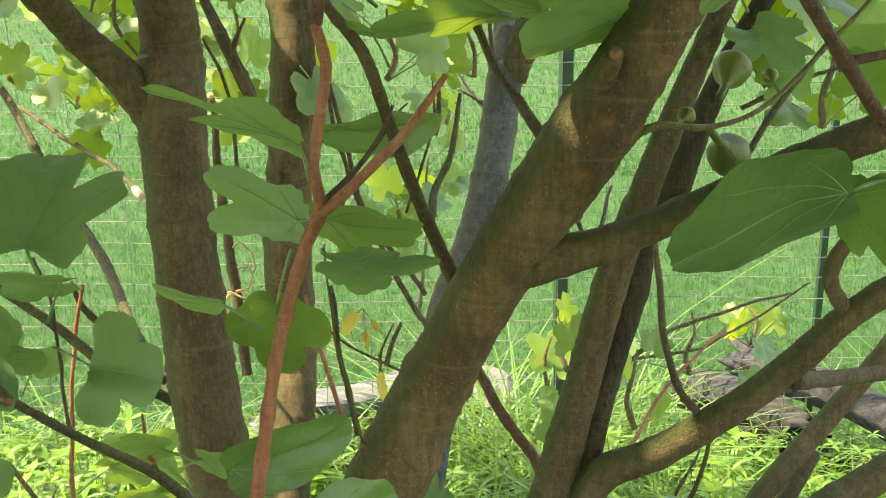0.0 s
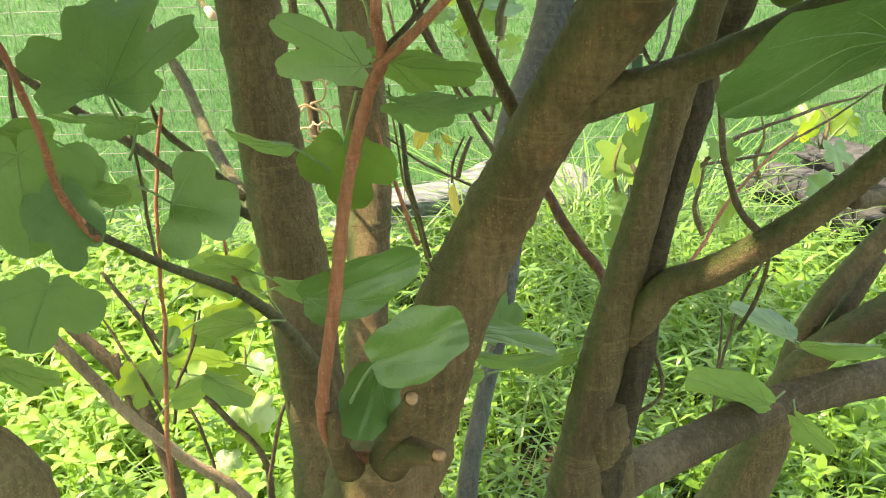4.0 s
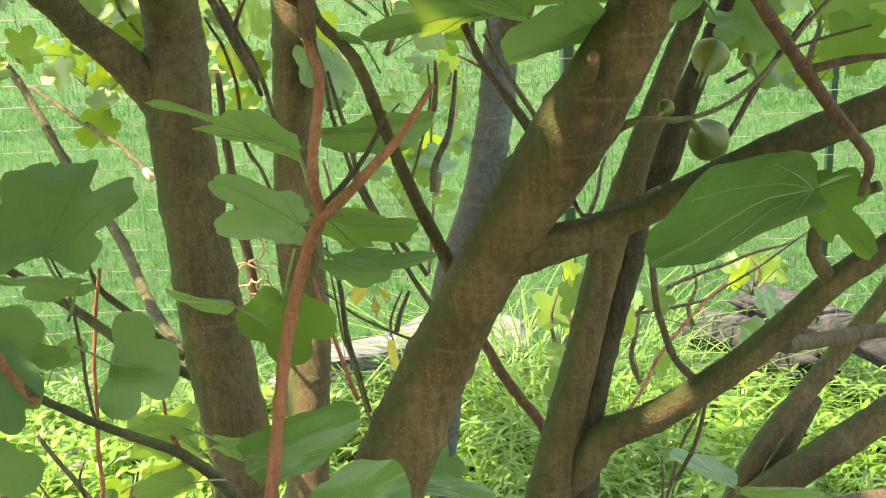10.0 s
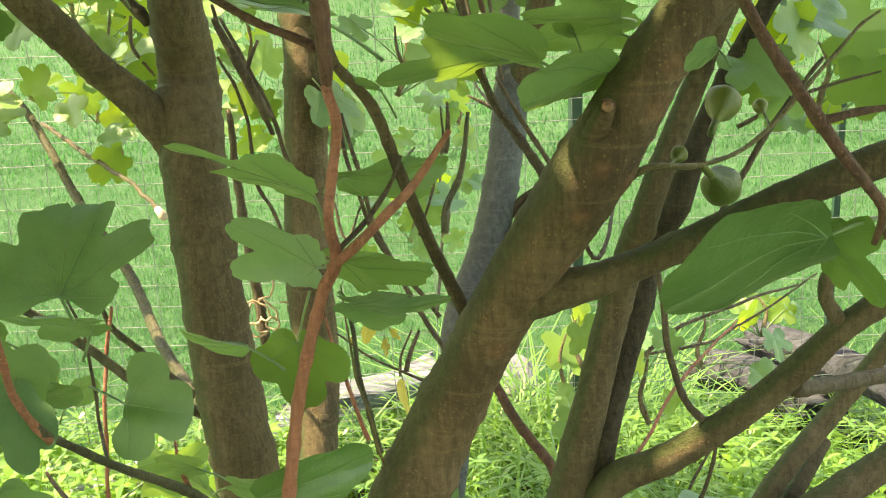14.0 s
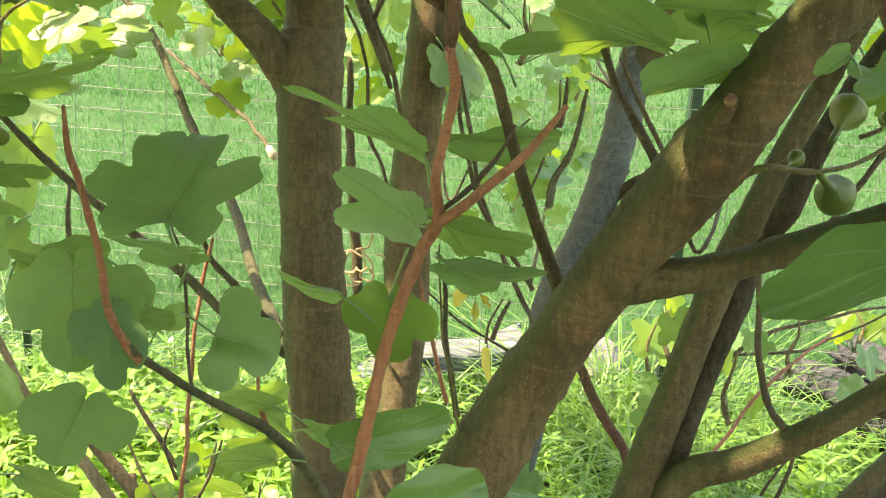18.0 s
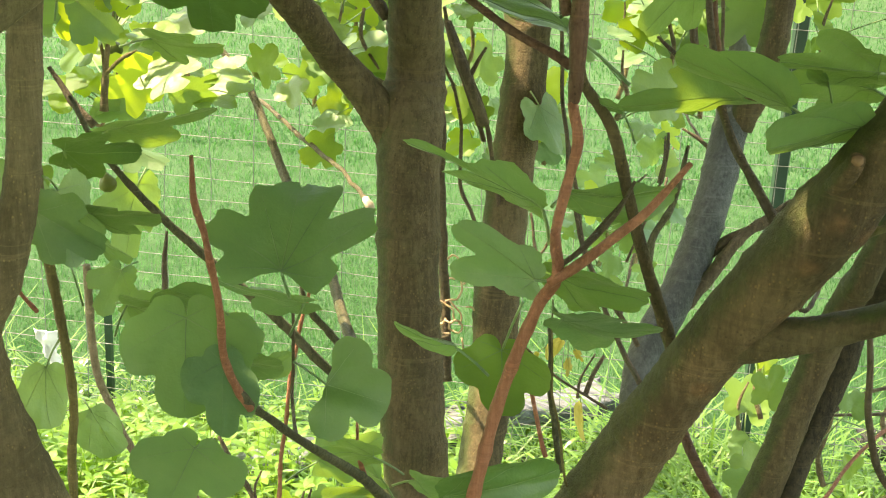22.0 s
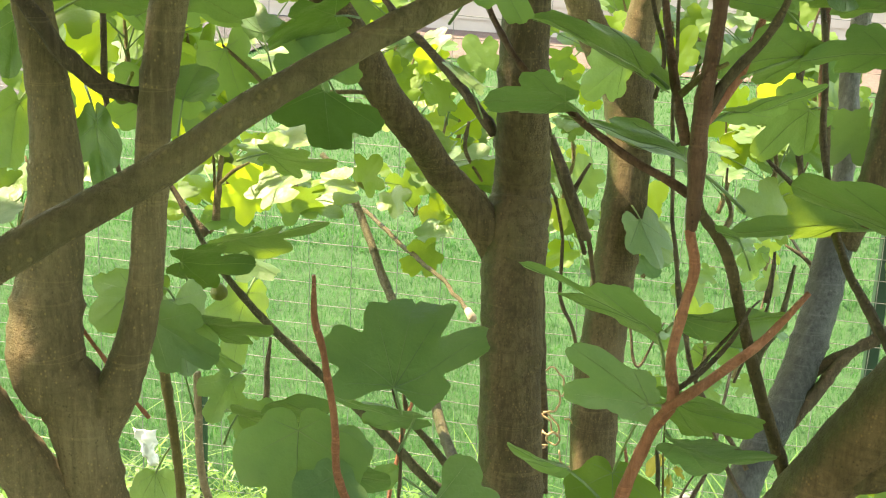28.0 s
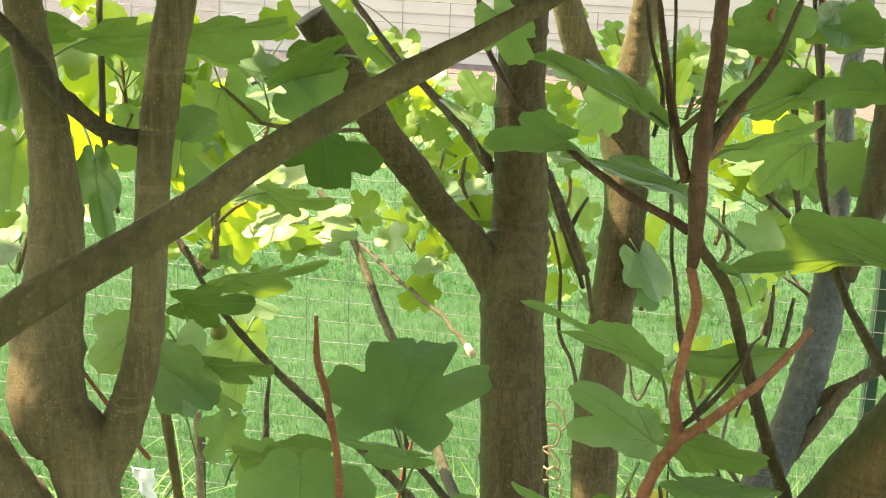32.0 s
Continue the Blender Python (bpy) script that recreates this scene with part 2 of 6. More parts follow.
fig_green = leaf_material("fig_fruit_skin", (0.120, 0.145, 0.020), (0.3, 0.4, 0.1), (0.14, 0.2, 0.06), 0.5, 0.05)


def plain(name, a, b, scale, rough=0.8, bump=0.3, dist=0.004, spec=0.3, metal=0.0):
    m = Nodes(name)
    col = m.ramp(m.math("ADD", m.math("MULTIPLY", m.noise(scale, 6, 0.65), 0.7), m.math("MULTIPLY", m.noise(scale * 0.13, 3), 0.3)), [(0.3, a), (0.7, b)])
    return m.done(m.surface(col, rough, m.bump(m.noise(scale * 3, 4), bump, dist), spec, metal))


def wood_material(name, dark, light):
    m = Nodes(name)
    grain = m.noise(1.0, 5, 0.7, m.stretch(3, 45, 45))
    col = m.ramp(grain, [(0.3, dark), (0.52, tuple((a + b) / 2 for a, b in zip(dark, light))), (0.72, light)])
    col = m.mix(m.ramp(m.noise(9, 4), [(0.5, (0, 0, 0)), (0.7, (0.5, 0.5, 0.5))]), col, (0.06, 0.07, 0.04))
    return m.done(m.surface(col, 0.85, m.bump(grain, 0.9, 0.012), 0.2))


soil = plain("soil", (0.028, 0.023, 0.016), (0.075, 0.062, 0.038), 30, 0.95, 0.6, 0.02)
lawn_mat = plain("lawn_ground", (0.022, 0.07, 0.026), (0.056, 0.132, 0.05), 16, 0.9, 0.6, 0.02)
log_wood = wood_material("weathered_wood", (0.007, 0.007, 0.008), (0.095, 0.1, 0.112))
timber_wood = wood_material("silvered_timber", (0.05, 0.053, 0.06), (0.27, 0.29, 0.32))
wire_mat = plain("galvanised_wire", (0.1, 0.11, 0.1), (0.32, 0.33, 0.31), 60, 0.55, 0.1, 0.001, 0.4, 0.3)
post_green = plain("green_post_paint", (0.008, 0.035, 0.02), (0.018, 0.06, 0.036), 50, 0.45, 0.2, 0.001, 0.5)
wall_paint = plain("beige_wall", (0.420, 0.365, 0.326), (0.487, 0.435, 0.387), 3, 0.85, 0.1)
mulch_mat = plain("mulch", (0.12, 0.09, 0.08), (0.26, 0.2, 0.18), 40, 0.95, 0.7, 0.03)
gravel_mat = plain("dark_gravel", (0.03, 0.03, 0.033), (0.16, 0.16, 0.17), 70, 0.9, 0.8, 0.03)
cut_wood = plain("brown_cut_wood", (0.26, 0.13, 0.075), (0.46, 0.27, 0.17), 90, 0.8, 0.4, 0.002)
heart_wood = plain("fresh_cut_wood", (0.5, 0.36, 0.27), (0.7, 0.55, 0.44), 60, 0.7, 0.3, 0.002)
scar_mat = plain("orange_scar_bark", (0.15, 0.08, 0.045), (0.33, 0.19, 0.11), 70, 0.85, 0.6, 0.003)
white_mat = plain("white_plastic", (0.7, 0.7, 0.72), (0.85, 0.85, 0.86), 20, 0.5, 0.2)
tendril_mat = plain("dry_tendril", (0.4, 0.24, 0.13), (0.62, 0.45, 0.3), 50, 0.7, 0.3, 0.001)
stone_mat = plain("grey_stone", (0.12, 0.12, 0.125), (0.26, 0.255, 0.27), 25, 0.9, 0.6, 0.01)


# ---- building helpers ----
def part(name, bm, mats, parent=None, label="", smooth=True):
    me = bpy.data.meshes.new(name)
    bm.to_mesh(me), bm.free()
    for m in mats if isinstance(mats, (list, tuple)) else [mats]:
        me.materials.append(m)
    if smooth:
        me.polygons.foreach_set("use_smooth", [True] * len(me.polygons))
    ob = new(name, me)
    ob.parent = parent
    return tagged(ob, label) if label else ob


def raw(name, verts, faces, mats, parent=None, label="", smooth=True, slots=None):
    me = bpy.data.meshes.new(name)
    me.from_pydata(verts, [], faces)
    for m in mats if isinstance(mats, (list, tuple)) else [mats]:
        me.materials.append(m)
    if smooth:
        me.polygons.foreach_set("use_smooth", [True] * len(me.polygons))
    if slots is not None:
        me.polygons.foreach_set("material_index", slots)
    ob = new(name, me)
    ob.parent = parent
    return tagged(ob, label) if label else ob


def spline(pts, step):
    """Points with radii along a smooth line through the given ones."""
    P = [np.array(p, float) for p in pts]
    P = [2 * P[0] - P[1]] + P + [2 * P[-1] - P[-2]]
    out = []
    for i in range(1, len(P) - 2):
        a, b, c, d = P[i - 1 : i + 3]
        n = max(2, int(np.linalg.norm((c - b)[:3]) / step))
        for k in range(n):
            t = k / n
            q = 0.5 * (2 * b + (c - a) * t + (2 * a - 5 * b + 4 * c - d) * t * t + (3 * b - a - 3 * c + d) * t**3)
            q[3] = b[3] + (c[3] - b[3]) * t
            out.append(q)
    out.append(P[-2])
    return out


def tube(pts, sides, lump=0.0, nodes=0.0, seed=0, cap=True, swell=0.13):
    """Verts and faces of a stem: rings along a line, with uneven girth and swollen joints."""
    verts, faces = [], []
    n = len(pts)
    up = Vector((0.3, 0.9, 0.1))
    run = 0.0
    for i, p in enumerate(pts):
        a, b = pts[max(0, i - 1)], pts[min(n - 1, i + 1)]
        d = Vector((b - a)[:3]).normalized()
        x = d.cross(up).normalized() if i == 0 else (x - d * x.dot(d)).normalized()
        y = d.cross(x)
        if i:
            run += float(np.linalg.norm((p - pts[i - 1])[:3]))
        r = max(p[3], 0.0006)
        ring = 1.0
        if nodes:
            s = (run / nodes + noise.noise((seed * 3.1, run * 9, 0)) * 0.35) % 1.0
            ring += swell * math.exp(-((s - 0.5) / 0.09) ** 2) + 0.03 * math.exp(-((s - 0.5) / 0.025) ** 2) + 0.018 * math.exp(-(((s * 3) % 1 - 0.5) / 0.06) ** 2)
        c = Vector(p[:3])
        for k in range(sides):
            th = 2 * math.pi * k / sides
            o = x * math.cos(th) + y * math.sin(th)
            q = c + o * r
            f = ring + lump * (noise.noise(q * (0.9 / max(r, 0.004)) + Vector((seed, 0, 0))) + 0.6 * noise.noise(q * (2.6 / max(r, 0.004))) + 0.35 * noise.noise(q * (7.0 / max(r, 0.004))))
            verts.append(c + o * r * f)
    for i in range(n - 1):
        for k in range(sides):
            k2 = (k + 1) % sides
            faces.append((i * sides + k, i * sides + k2, (i + 1) * sides + k2, (i + 1) * sides + k))
    if cap:
        for row, rev in ((0, True), (n - 1, False)):
            c = len(verts)
            verts.append(Vector(pts[row][:3]))
            for k in range(sides):
                a, b = row * sides + k, row * sides + (k + 1) % sides
                faces.append((b, a, c) if rev else (a, b, c))
    return verts, faces


fig_tree = new("fig_tree")
tagged(fig_tree, "many-stemmed fig tree with lobed green leaves beside a wire fence", "tree")
stem_count = 0


def stem(name, mat, label, pts, parent=None):
    global stem_count
    stem_count += 1
    r = max(p[3] for p in pts)
    big = r > 0.012
    if name == "twig":  # shoots thin out towards their free end
        n = len(pts) - 1
        flip = pts[0][3] < pts[-1][3]
        pts = [(x, y, z, q * (0.97 - 0.15 * ((n - i) / n if flip else i / n) ** 2)) for i, (x, y, z, q) in enumerate(pts)]
    line = spline(pts, 0.005 if big else 0.008)
    if name == "twig":
        tip = line[:4] if flip else line[:-5:-1]
        for k, p in enumerate(tip):
            p[3] *= 0.8 + 0.05 * k
    if name == "twig":
        for k, p in enumerate(line):
            q = Vector(p[:3]) * 22
            for j in range(3):
                p[j] += 0.0026 * noise.noise(q + Vector((j * 7.3, 0, 0))) + 0.004 * noise.noise(q * 0.3 + Vector((j * 3.1, 5, 0)))
    v, f = tube(line, 28 if big else (12 if r > 0.005 else 8), 0.05 if big else 0.13, 0.085 if big else 0.034, stem_count, True, 0.04 if big else (0.2 if name == "twig" else 0.12))
    return raw(name, v, f, mat, parent or fig_tree, label)


# lobes of a leaf: direction in degrees (a minus: on the other side alone), length, half width; then the reach of the middle and of the foot
LOBES = {
    "w": ([(0, 1.08, 0.42), (27, 1.1, 0.17), (72, 1.08, 0.26), (118, 0.74, 0.26)], 0.54, 0.28),
    "5": ([(0, 1.0, 0.33), (62, 0.96, 0.25), (118, 0.72, 0.27)], 0.46, 0.24),
    "3": ([(0, 1.0, 0.38), (70, 0.88, 0.28), (124, 0.6, 0.3)], 0.48, 0.3),
    "b": ([(0, 1.0, 0.42), (76, 0.98, 0.4)], 0.42, 0.36),
    "y": ([(0, 1.0, 0.3), (58, 0.92, 0.25), (-50, 0.5, 0.3), (120, 0.5, 0.3)], 0.32, 0.26),
    "v": ([(0, 1.0, 0.17), (46, 0.86, 0.16), (-40, 0.5, 0.3), (105, 0.5, 0.3)], 0.34, 0.26),
    "c": ([(0, 1.0, 0.5), (92, 0.86, 0.44)], 0.42, 0.34),
    "r": ([(0, 1.0, 0.42), (78, 0.92, 0.38), (138, 0.6, 0.3)], 0.44, 0.26),
    "o": ([(0, 1.0, 0.6), (50, 0.86, 0.5), (112, 0.62, 0.4)], 0.74, 0.5),
}


def lobes_of(kind, wob, hand=1):
    """The lobes on one side of the midrib, a little different from leaf to leaf."""
    got = [(abs(a), r, b) for a, r, b in LOBES[kind][0] if a == 0 or a * hand > 0 or (a > 0 and not any(q < 0 for q, _, _ in LOBES[kind][0]))]
    return [(radians(a + (4 * math.sin(wob + a + hand) if a else 0)), r * (1 + (0.07 * math.sin(wob * 3 + a + hand) if a else 0)), b * (1 + 0.1 * math.sin(wob * 5 + a))) for a, r, b in got]


@functools.lru_cache(maxsize=None)
def outline(kind, wob, steps=64, hand=1):
    """One side of a fig leaf's rim from the stalk to the tip: blunt lobes with open bays between them."""
    core, foot = LOBES[kind][1:]
    lobes = lobes_of(kind, wob, hand)
    rads = []
    for i in range(steps + 1):
        a = math.pi * (1 - i / steps)
        rad = core if a < 2.2 else core + (foot - core) * min(1, (a - 2.2) / 0.75)
        for th, r, b in lobes:
            c, h = r * 0.64, r * 0.36
            ca, sa_ = math.cos(a - th), math.sin(a - th)
            q = 1.2
            while ca > 0 and q > rad and abs((q * ca - c) / h) ** (2.2 if kind in "cr" else 2.7) + abs(q * sa_ / b) ** (2.2 if kind in "cr" else 2.7) > 1:
                q -= 0.012
            rad = max(rad, q if ca > 0 else 0)
        rads.append(rad)
    for _ in range((6 if kind == "o" else 4 if kind in "cr" else 2) if steps > 30 else 0):
        rads = [rads[0]] + [(rads[k - 1] + 2 * rads[k] + rads[k + 1]) / 4 for k in range(1, steps)] + [rads[-1]]
    pts = []
    ripple = 0.35 if kind in "cor" else 1.0
    for i, rad in enumerate(rads):
        a = math.pi * (1 - i / steps)
        rad *= 1 + ripple * (0.026 * math.sin(13 * a + wob) + 0.018 * math.sin(23 * a + 2 * wob) + 0.008 * math.sin(47 * a + wob))
        pts.append((math.sin(a) * rad, math.cos(a) * rad))
    pts[0], pts[-1] = (0.0, -foot), (0.0, 1.0)
    return pts


leaf_count = 0


def leaf_mesh(kind, V, U, seed, droop=0.12, rings=6, with_veins=True):
    """A leaf blade with its ribs; V runs from the stalk to the tip, U to one side (half the width)."""
    N = U.cross(V).normalized()
    size = V.length
    wob = round((seed * 1.7) % 6.283 * 5) / 5
    steps = 64 if rings > 2 else 18
    right = outline(kind, wob, steps, 1)
    left = [(-u * (1 + 0.06 * math.sin(seed)), v) for u, v in outline(kind, wob, steps, -1)[1:-1]][::-1]
    rim = right + left
    cu, cv = 0.0, 0.0
    foot_r = LOBES[kind][2]
    hi = max(v for _, v in rim)
    wide = max(abs(u) for u, _ in rim)

    def place(u, v):
        uu, vv = u / wide, (v + foot_r) / (hi + foot_r)
        wave = 0.045 * noise.noise((uu * 1.7 + seed, vv * 1.7, seed * 0.37)) + 0.014 * noise.noise((uu * 4, vv * 4, seed))
        cup = 0.07 * abs(uu) ** 1.3 - droop * vv * vv + wave * 1.6
        rib = -0.004 * math.exp(-((uu * 14) ** 2))
        return U * uu + V * vv + N * (cup + rib) * size

    verts, faces, slots = [place(cu, cv)], [], []
    n = len(rim)
    for k in range(1, rings + 1):
        s = k / rings
        for u, v in rim:
            verts.append(place(cu + (u - cu) * s, cv + (v - cv) * s))
    for k in range(n):
        faces.append((0, 1 + k, 1 + (k + 1) % n)), slots.append(0)
    for r in range(1, rings):
        a, b = 1 + (r - 1) * n, 1 + r * n
        for k in range(n):
            k2 = (k + 1) % n
            faces.append((a + k, b + k, b + k2, a + k2)), slots.append(0)
    if with_veins:
        base_v = -foot_r * 0.9
        ends = [(0.0, hi * 0.95)]
        for sx in (-1, 1):
            ends += [(sx * math.sin(th) * r * 0.85, math.cos(th) * r * 0.85) for th, r, _ in lobes_of(kind, wob, sx)[1:]]
        ribs = [((0.0, base_v), end, 0.007) for end in ends]
        for (su, sv), (eu, ev), thick in ribs:
            prev = None
            n = 8
            for k in range(n + 1):
                s = k / n
                u, v = su + (eu - su) * s, sv + (ev - sv) * s
                w = thick * (1.15 - s)
                dirn = Vector((eu - su, ev - sv)).normalized()
                a = place(u - dirn.y * w, v + dirn.x * w)
                b = place(u + dirn.y * w, v - dirn.x * w)
                c = place(u, v)
                i = len(verts)
                lift = size * thick * 0.12
                verts += [a + N * 0.0005, c + N * (lift + 0.0009), b + N * 0.0005, a - N * 0.0005, c - N * (lift * 1.6 + 0.0009), b - N * 0.0005]
                if prev is not None:
                    for q in ((0, 1), (1, 2), (4, 3), (5, 4)):
                        faces.append((prev + q[0], prev + q[1], i + q[1], i + q[0])), slots.append(1)
                prev = i
    return verts, faces, slots


def leaf(kind, base, along, side, foot=None, mats=None, ribbed=True):
    global leaf_count
    leaf_count += 1
    B, V, U = Vector(base), Vector(along), Vector(side)
    v, f, s = leaf_mesh(kind, V, U, leaf_count * 0.731, with_veins=ribbed)
    v = [B + p for p in v]
    if foot is None:
        foot = B - V * 0.5 + Vector((0, 0.01, -0.02))
    F = Vector(foot)
    mid = (F + B) / 2 + Vector((0, 0, 0.03 * (F - B).length))
    r = 0.0007 + 0.006 * V.length
    line = spline([(*F, r * 1.15), (*mid, r), (*(B + V * 0.02), r * 0.9)], 0.012)
    ob = raw("leaf", v, f, mats or [leaf_green, leaf_vein], fig_tree, "", True, s)
    tv, tf = tube(line, 7)
    raw("petiole", tv, tf, leaf_vein, ob)
    return ob


# ---- ground, bed, lawn ----
def height(x, y):
    return 0.035 * noise.noise((x * 1.3, y * 1.3, 0)) * min(1, max(0, 8 - y)) + 0.012 * noise.noise((x * 6, y * 6, 2))


def sheet(name, xs, ys, z, mat, label):
    verts = [(x, y, height(x, y) + z) for y in ys for x in xs]
    w = len(xs)
    faces = [(j * w + i, j * w + i + 1, (j + 1) * w + i + 1, (j + 1) * w + i) for j in range(len(ys) - 1) for i in range(w - 1)]
    return tagged(raw(name, verts, faces, mat), label, "ground", kind="structure")


near = list(np.linspace(-6, 6, 90))
sheet("ground", [-300, -60, -20] + near + [20, 60, 300], [-200, -40, -8] + list(np.linspace(-2, 10, 90)) + [20, 60, 300], 0.0, lawn_mat, "lawn ground of short green grass reaching far back")


def bed_lift(x, y):
    """The bed lies on the lawn inside a rough oval, cut straight along the fence."""
    out = (x / 2.25) ** 2 + ((y - 1.45) / 1.62) ** 2 + 0.25 * noise.noise((x * 1.5, y * 1.5, 8))
    return 0.012 if out < 1 and y < 2.96 else -0.06


bed = sheet("planting_bed", list(np.linspace(-2.6, 2.6, 80)), list(np.linspace(-0.4, 3.05, 54)), 0.0, soil, "dark soil of the bed under the tree")
for v in bed.data.vertices:
    v.co.z += bed_lift(v.co.x, v.co.y)

rng = random.Random(7)


def blades(name, count, spot, h0, h1, width, mat, label, lean=0.5, seg=3, category="grass"):
    """Bent grass blades, all in one mesh."""
    verts, faces = [], []
    for _ in range(count):
        x, y = spot()
        z = height(x, y)
        h = rng.uniform(h0, h1)
        a = rng.uniform(0, 2 * math.pi)
        l = rng.uniform(0.1, lean) * h
        w = width * rng.uniform(0.6, 1.3)
        tw = a + math.pi / 2 + rng.uniform(-0.5, 0.5)
        i = len(verts)
        for k in range(seg):
            t = k / seg
            c = (x + math.cos(a) * l * t * t * 1.6, y + math.sin(a) * l * t * t * 1.6, z + h * (t - 0.25 * lean * t * t))
            ww = w * (1 - 0.55 * t)
            verts += [(c[0] - math.cos(tw) * ww, c[1] - math.sin(tw) * ww, c[2]), (c[0] + math.cos(tw) * ww, c[1] + math.sin(tw) * ww, c[2])]
        verts.append((x + math.cos(a) * l * 1.6, y + math.sin(a) * l * 1.6, z + h * (1 - 0.25 * lean)))
        for k in range(seg - 1):
            faces.append((i + 2 * k, i + 2 * k + 1, i + 2 * k + 3, i + 2 * k + 2))
        faces.append((i + 2 * seg - 2, i + 2 * seg - 1, i + 2 * seg))
    return tagged(raw(name, verts, faces, mat), label, category, kind="stuff")


def lawn_spot(y0, y1):
    def f():
        y = y0 + (y1 - y0) * rng.random() ** 1.3
        half = 0.5 * y + 0.3
        return -0.14 * y + rng.uniform(-half, half), y
    return f


blades("lawn_grass", 120000, lawn_spot(2.95, 5.2), 0.02, 0.05, 0.0011, blade_green, "short fresh green lawn grass beyond the fence", 0.9, 2)
blades("lawn_grass", 90000, lawn_spot(5.2, 10.5), 0.025, 0.05, 0.0022, blade_green, "short green lawn grass farther off", 0.9, 2)


def bed_spot():
    while True:
        x, y = rng.uniform(-1.75, 1.85), 1.15 + 1.8 * rng.random() ** 1.15
        if noise.noise((x * 7, y * 7, 5)) < rng.uniform(-0.6, 0.15):
            continue
        if (x / 1.85) ** 2 + ((y - 2.3) / 1.1) ** 2 + 0.3 * noise.noise((x * 2, y * 2, 1)) < 1:
            return x, y


def outer_spot():
    while True:
        x, y = rng.uniform(-7, 7), rng.uniform(-3, 11)
        if bed_lift(x, y) < 0 and abs(x + 0.14 * y) > 0.5 * y + 0.25:
            return x, y


blades("lawn_grass", 60000, outer_spot, 0.025, 0.055, 0.0036, blade_green, "short green lawn grass round the bed", 0.9, 2)


blades("bed_grass", 5200, bed_spot, 0.1, 0.32, 0.0028, bed_blade, "long arching grass blades among the weeds", 1.2, 5)


def tuft_spot(x, y, r):
    return lambda: (rng.gauss(x, r), rng.gauss(y, r * 0.7))


blades("grass_tuft", 230, tuft_spot(0.2, 2.72, 0.13), 0.22, 0.48, 0.0036, bed_blade, "tuft of long arching bright grass", 1.3, 6)
blades("grass_tuft", 170, tuft_spot(0.45, 2.3, 0.14), 0.15, 0.36, 0.0036, bed_blade, "tuft of long arching bright grass", 1.3, 6)


def weeds(name, count, label, spot, long, wide, mat=None):
    """Low weeds: thin stalks with narrow pointed leaves in tiers."""
    verts, faces = [], []

    def lance(c, a, tilt, l, w):
        d = Vector((math.cos(a) * math.cos(tilt), math.sin(a) * math.cos(tilt), math.sin(tilt)))
        s = Vector((-math.sin(a), math.cos(a), 0))
        i = len(verts)
        pts = [(0, 0.15), (0.3, 0.9), (0.6, 0.8), (1, 0.02)]
        for t, ww in pts:
            q = c + d * l * t + Vector((0, 0, -0.35 * l * t * t))
            verts.extend([q - s * w * ww, q + s * w * ww + Vector((0, 0, 0.15 * w))])
        for k in range(3):
            faces.append((i + 2 * k, i + 2 * k + 1, i + 2 * k + 3, i + 2 * k + 2))

    for _ in range(count):
        x, y = spot()
        z = height(x, y)
        h = rng.uniform(0.07, 0.26) * (1 if y < 2.6 else 0.6)
        lx, ly = rng.uniform(-0.05, 0.05), rng.uniform(-0.05, 0.05)
        tiers = rng.randint(3, 7)
        a = rng.uniform(0, 6.3)
        l0, w0 = rng.uniform(*long), rng.uniform(*wide)
        c0 = Vector((x, y, z))
        i = len(verts)
        verts.extend([c0 + Vector((0.0012, 0, 0)), c0 - Vector((0.0012, 0, 0)), c0 + Vector((lx - 0.0008, ly, h)), c0 + Vector((lx + 0.0008, ly, h))])
        faces.append((i, i + 1, i + 2, i + 3))
        for k in range(tiers):
            t = (k + 1) / tiers
            c = c0 + Vector((lx * t, ly * t, h * t))
            a += 2.4
            for _ in range(2 if k < tiers - 1 else 4):
                a += math.pi if k < tiers - 1 else 1.57
                lance(c, a, rng.uniform(0.1, 0.8), l0 * (1.15 - 0.5 * t), w0 * (1.1 - 0.4 * t))
    return tagged(raw(name, verts, faces, mat or weed_green), label, "weeds", kind="stuff")


weeds("bed_weeds", 2500, "fresh green low weeds with narrow leaves covering the bed", bed_spot, (0.035, 0.09), (0.0035, 0.0085))
weeds("broad_weeds", 900, "green weeds with broader pointed leaves, coloured paler as if sunlit", lambda: (rng.choice((rng.uniform(-1.5, -0.25),) * 6 + (rng.uniform(0.3, 1.4),)), rng.uniform(1.7, 2.8)), (0.04, 0.08), (0.008, 0.016), weed_pale)


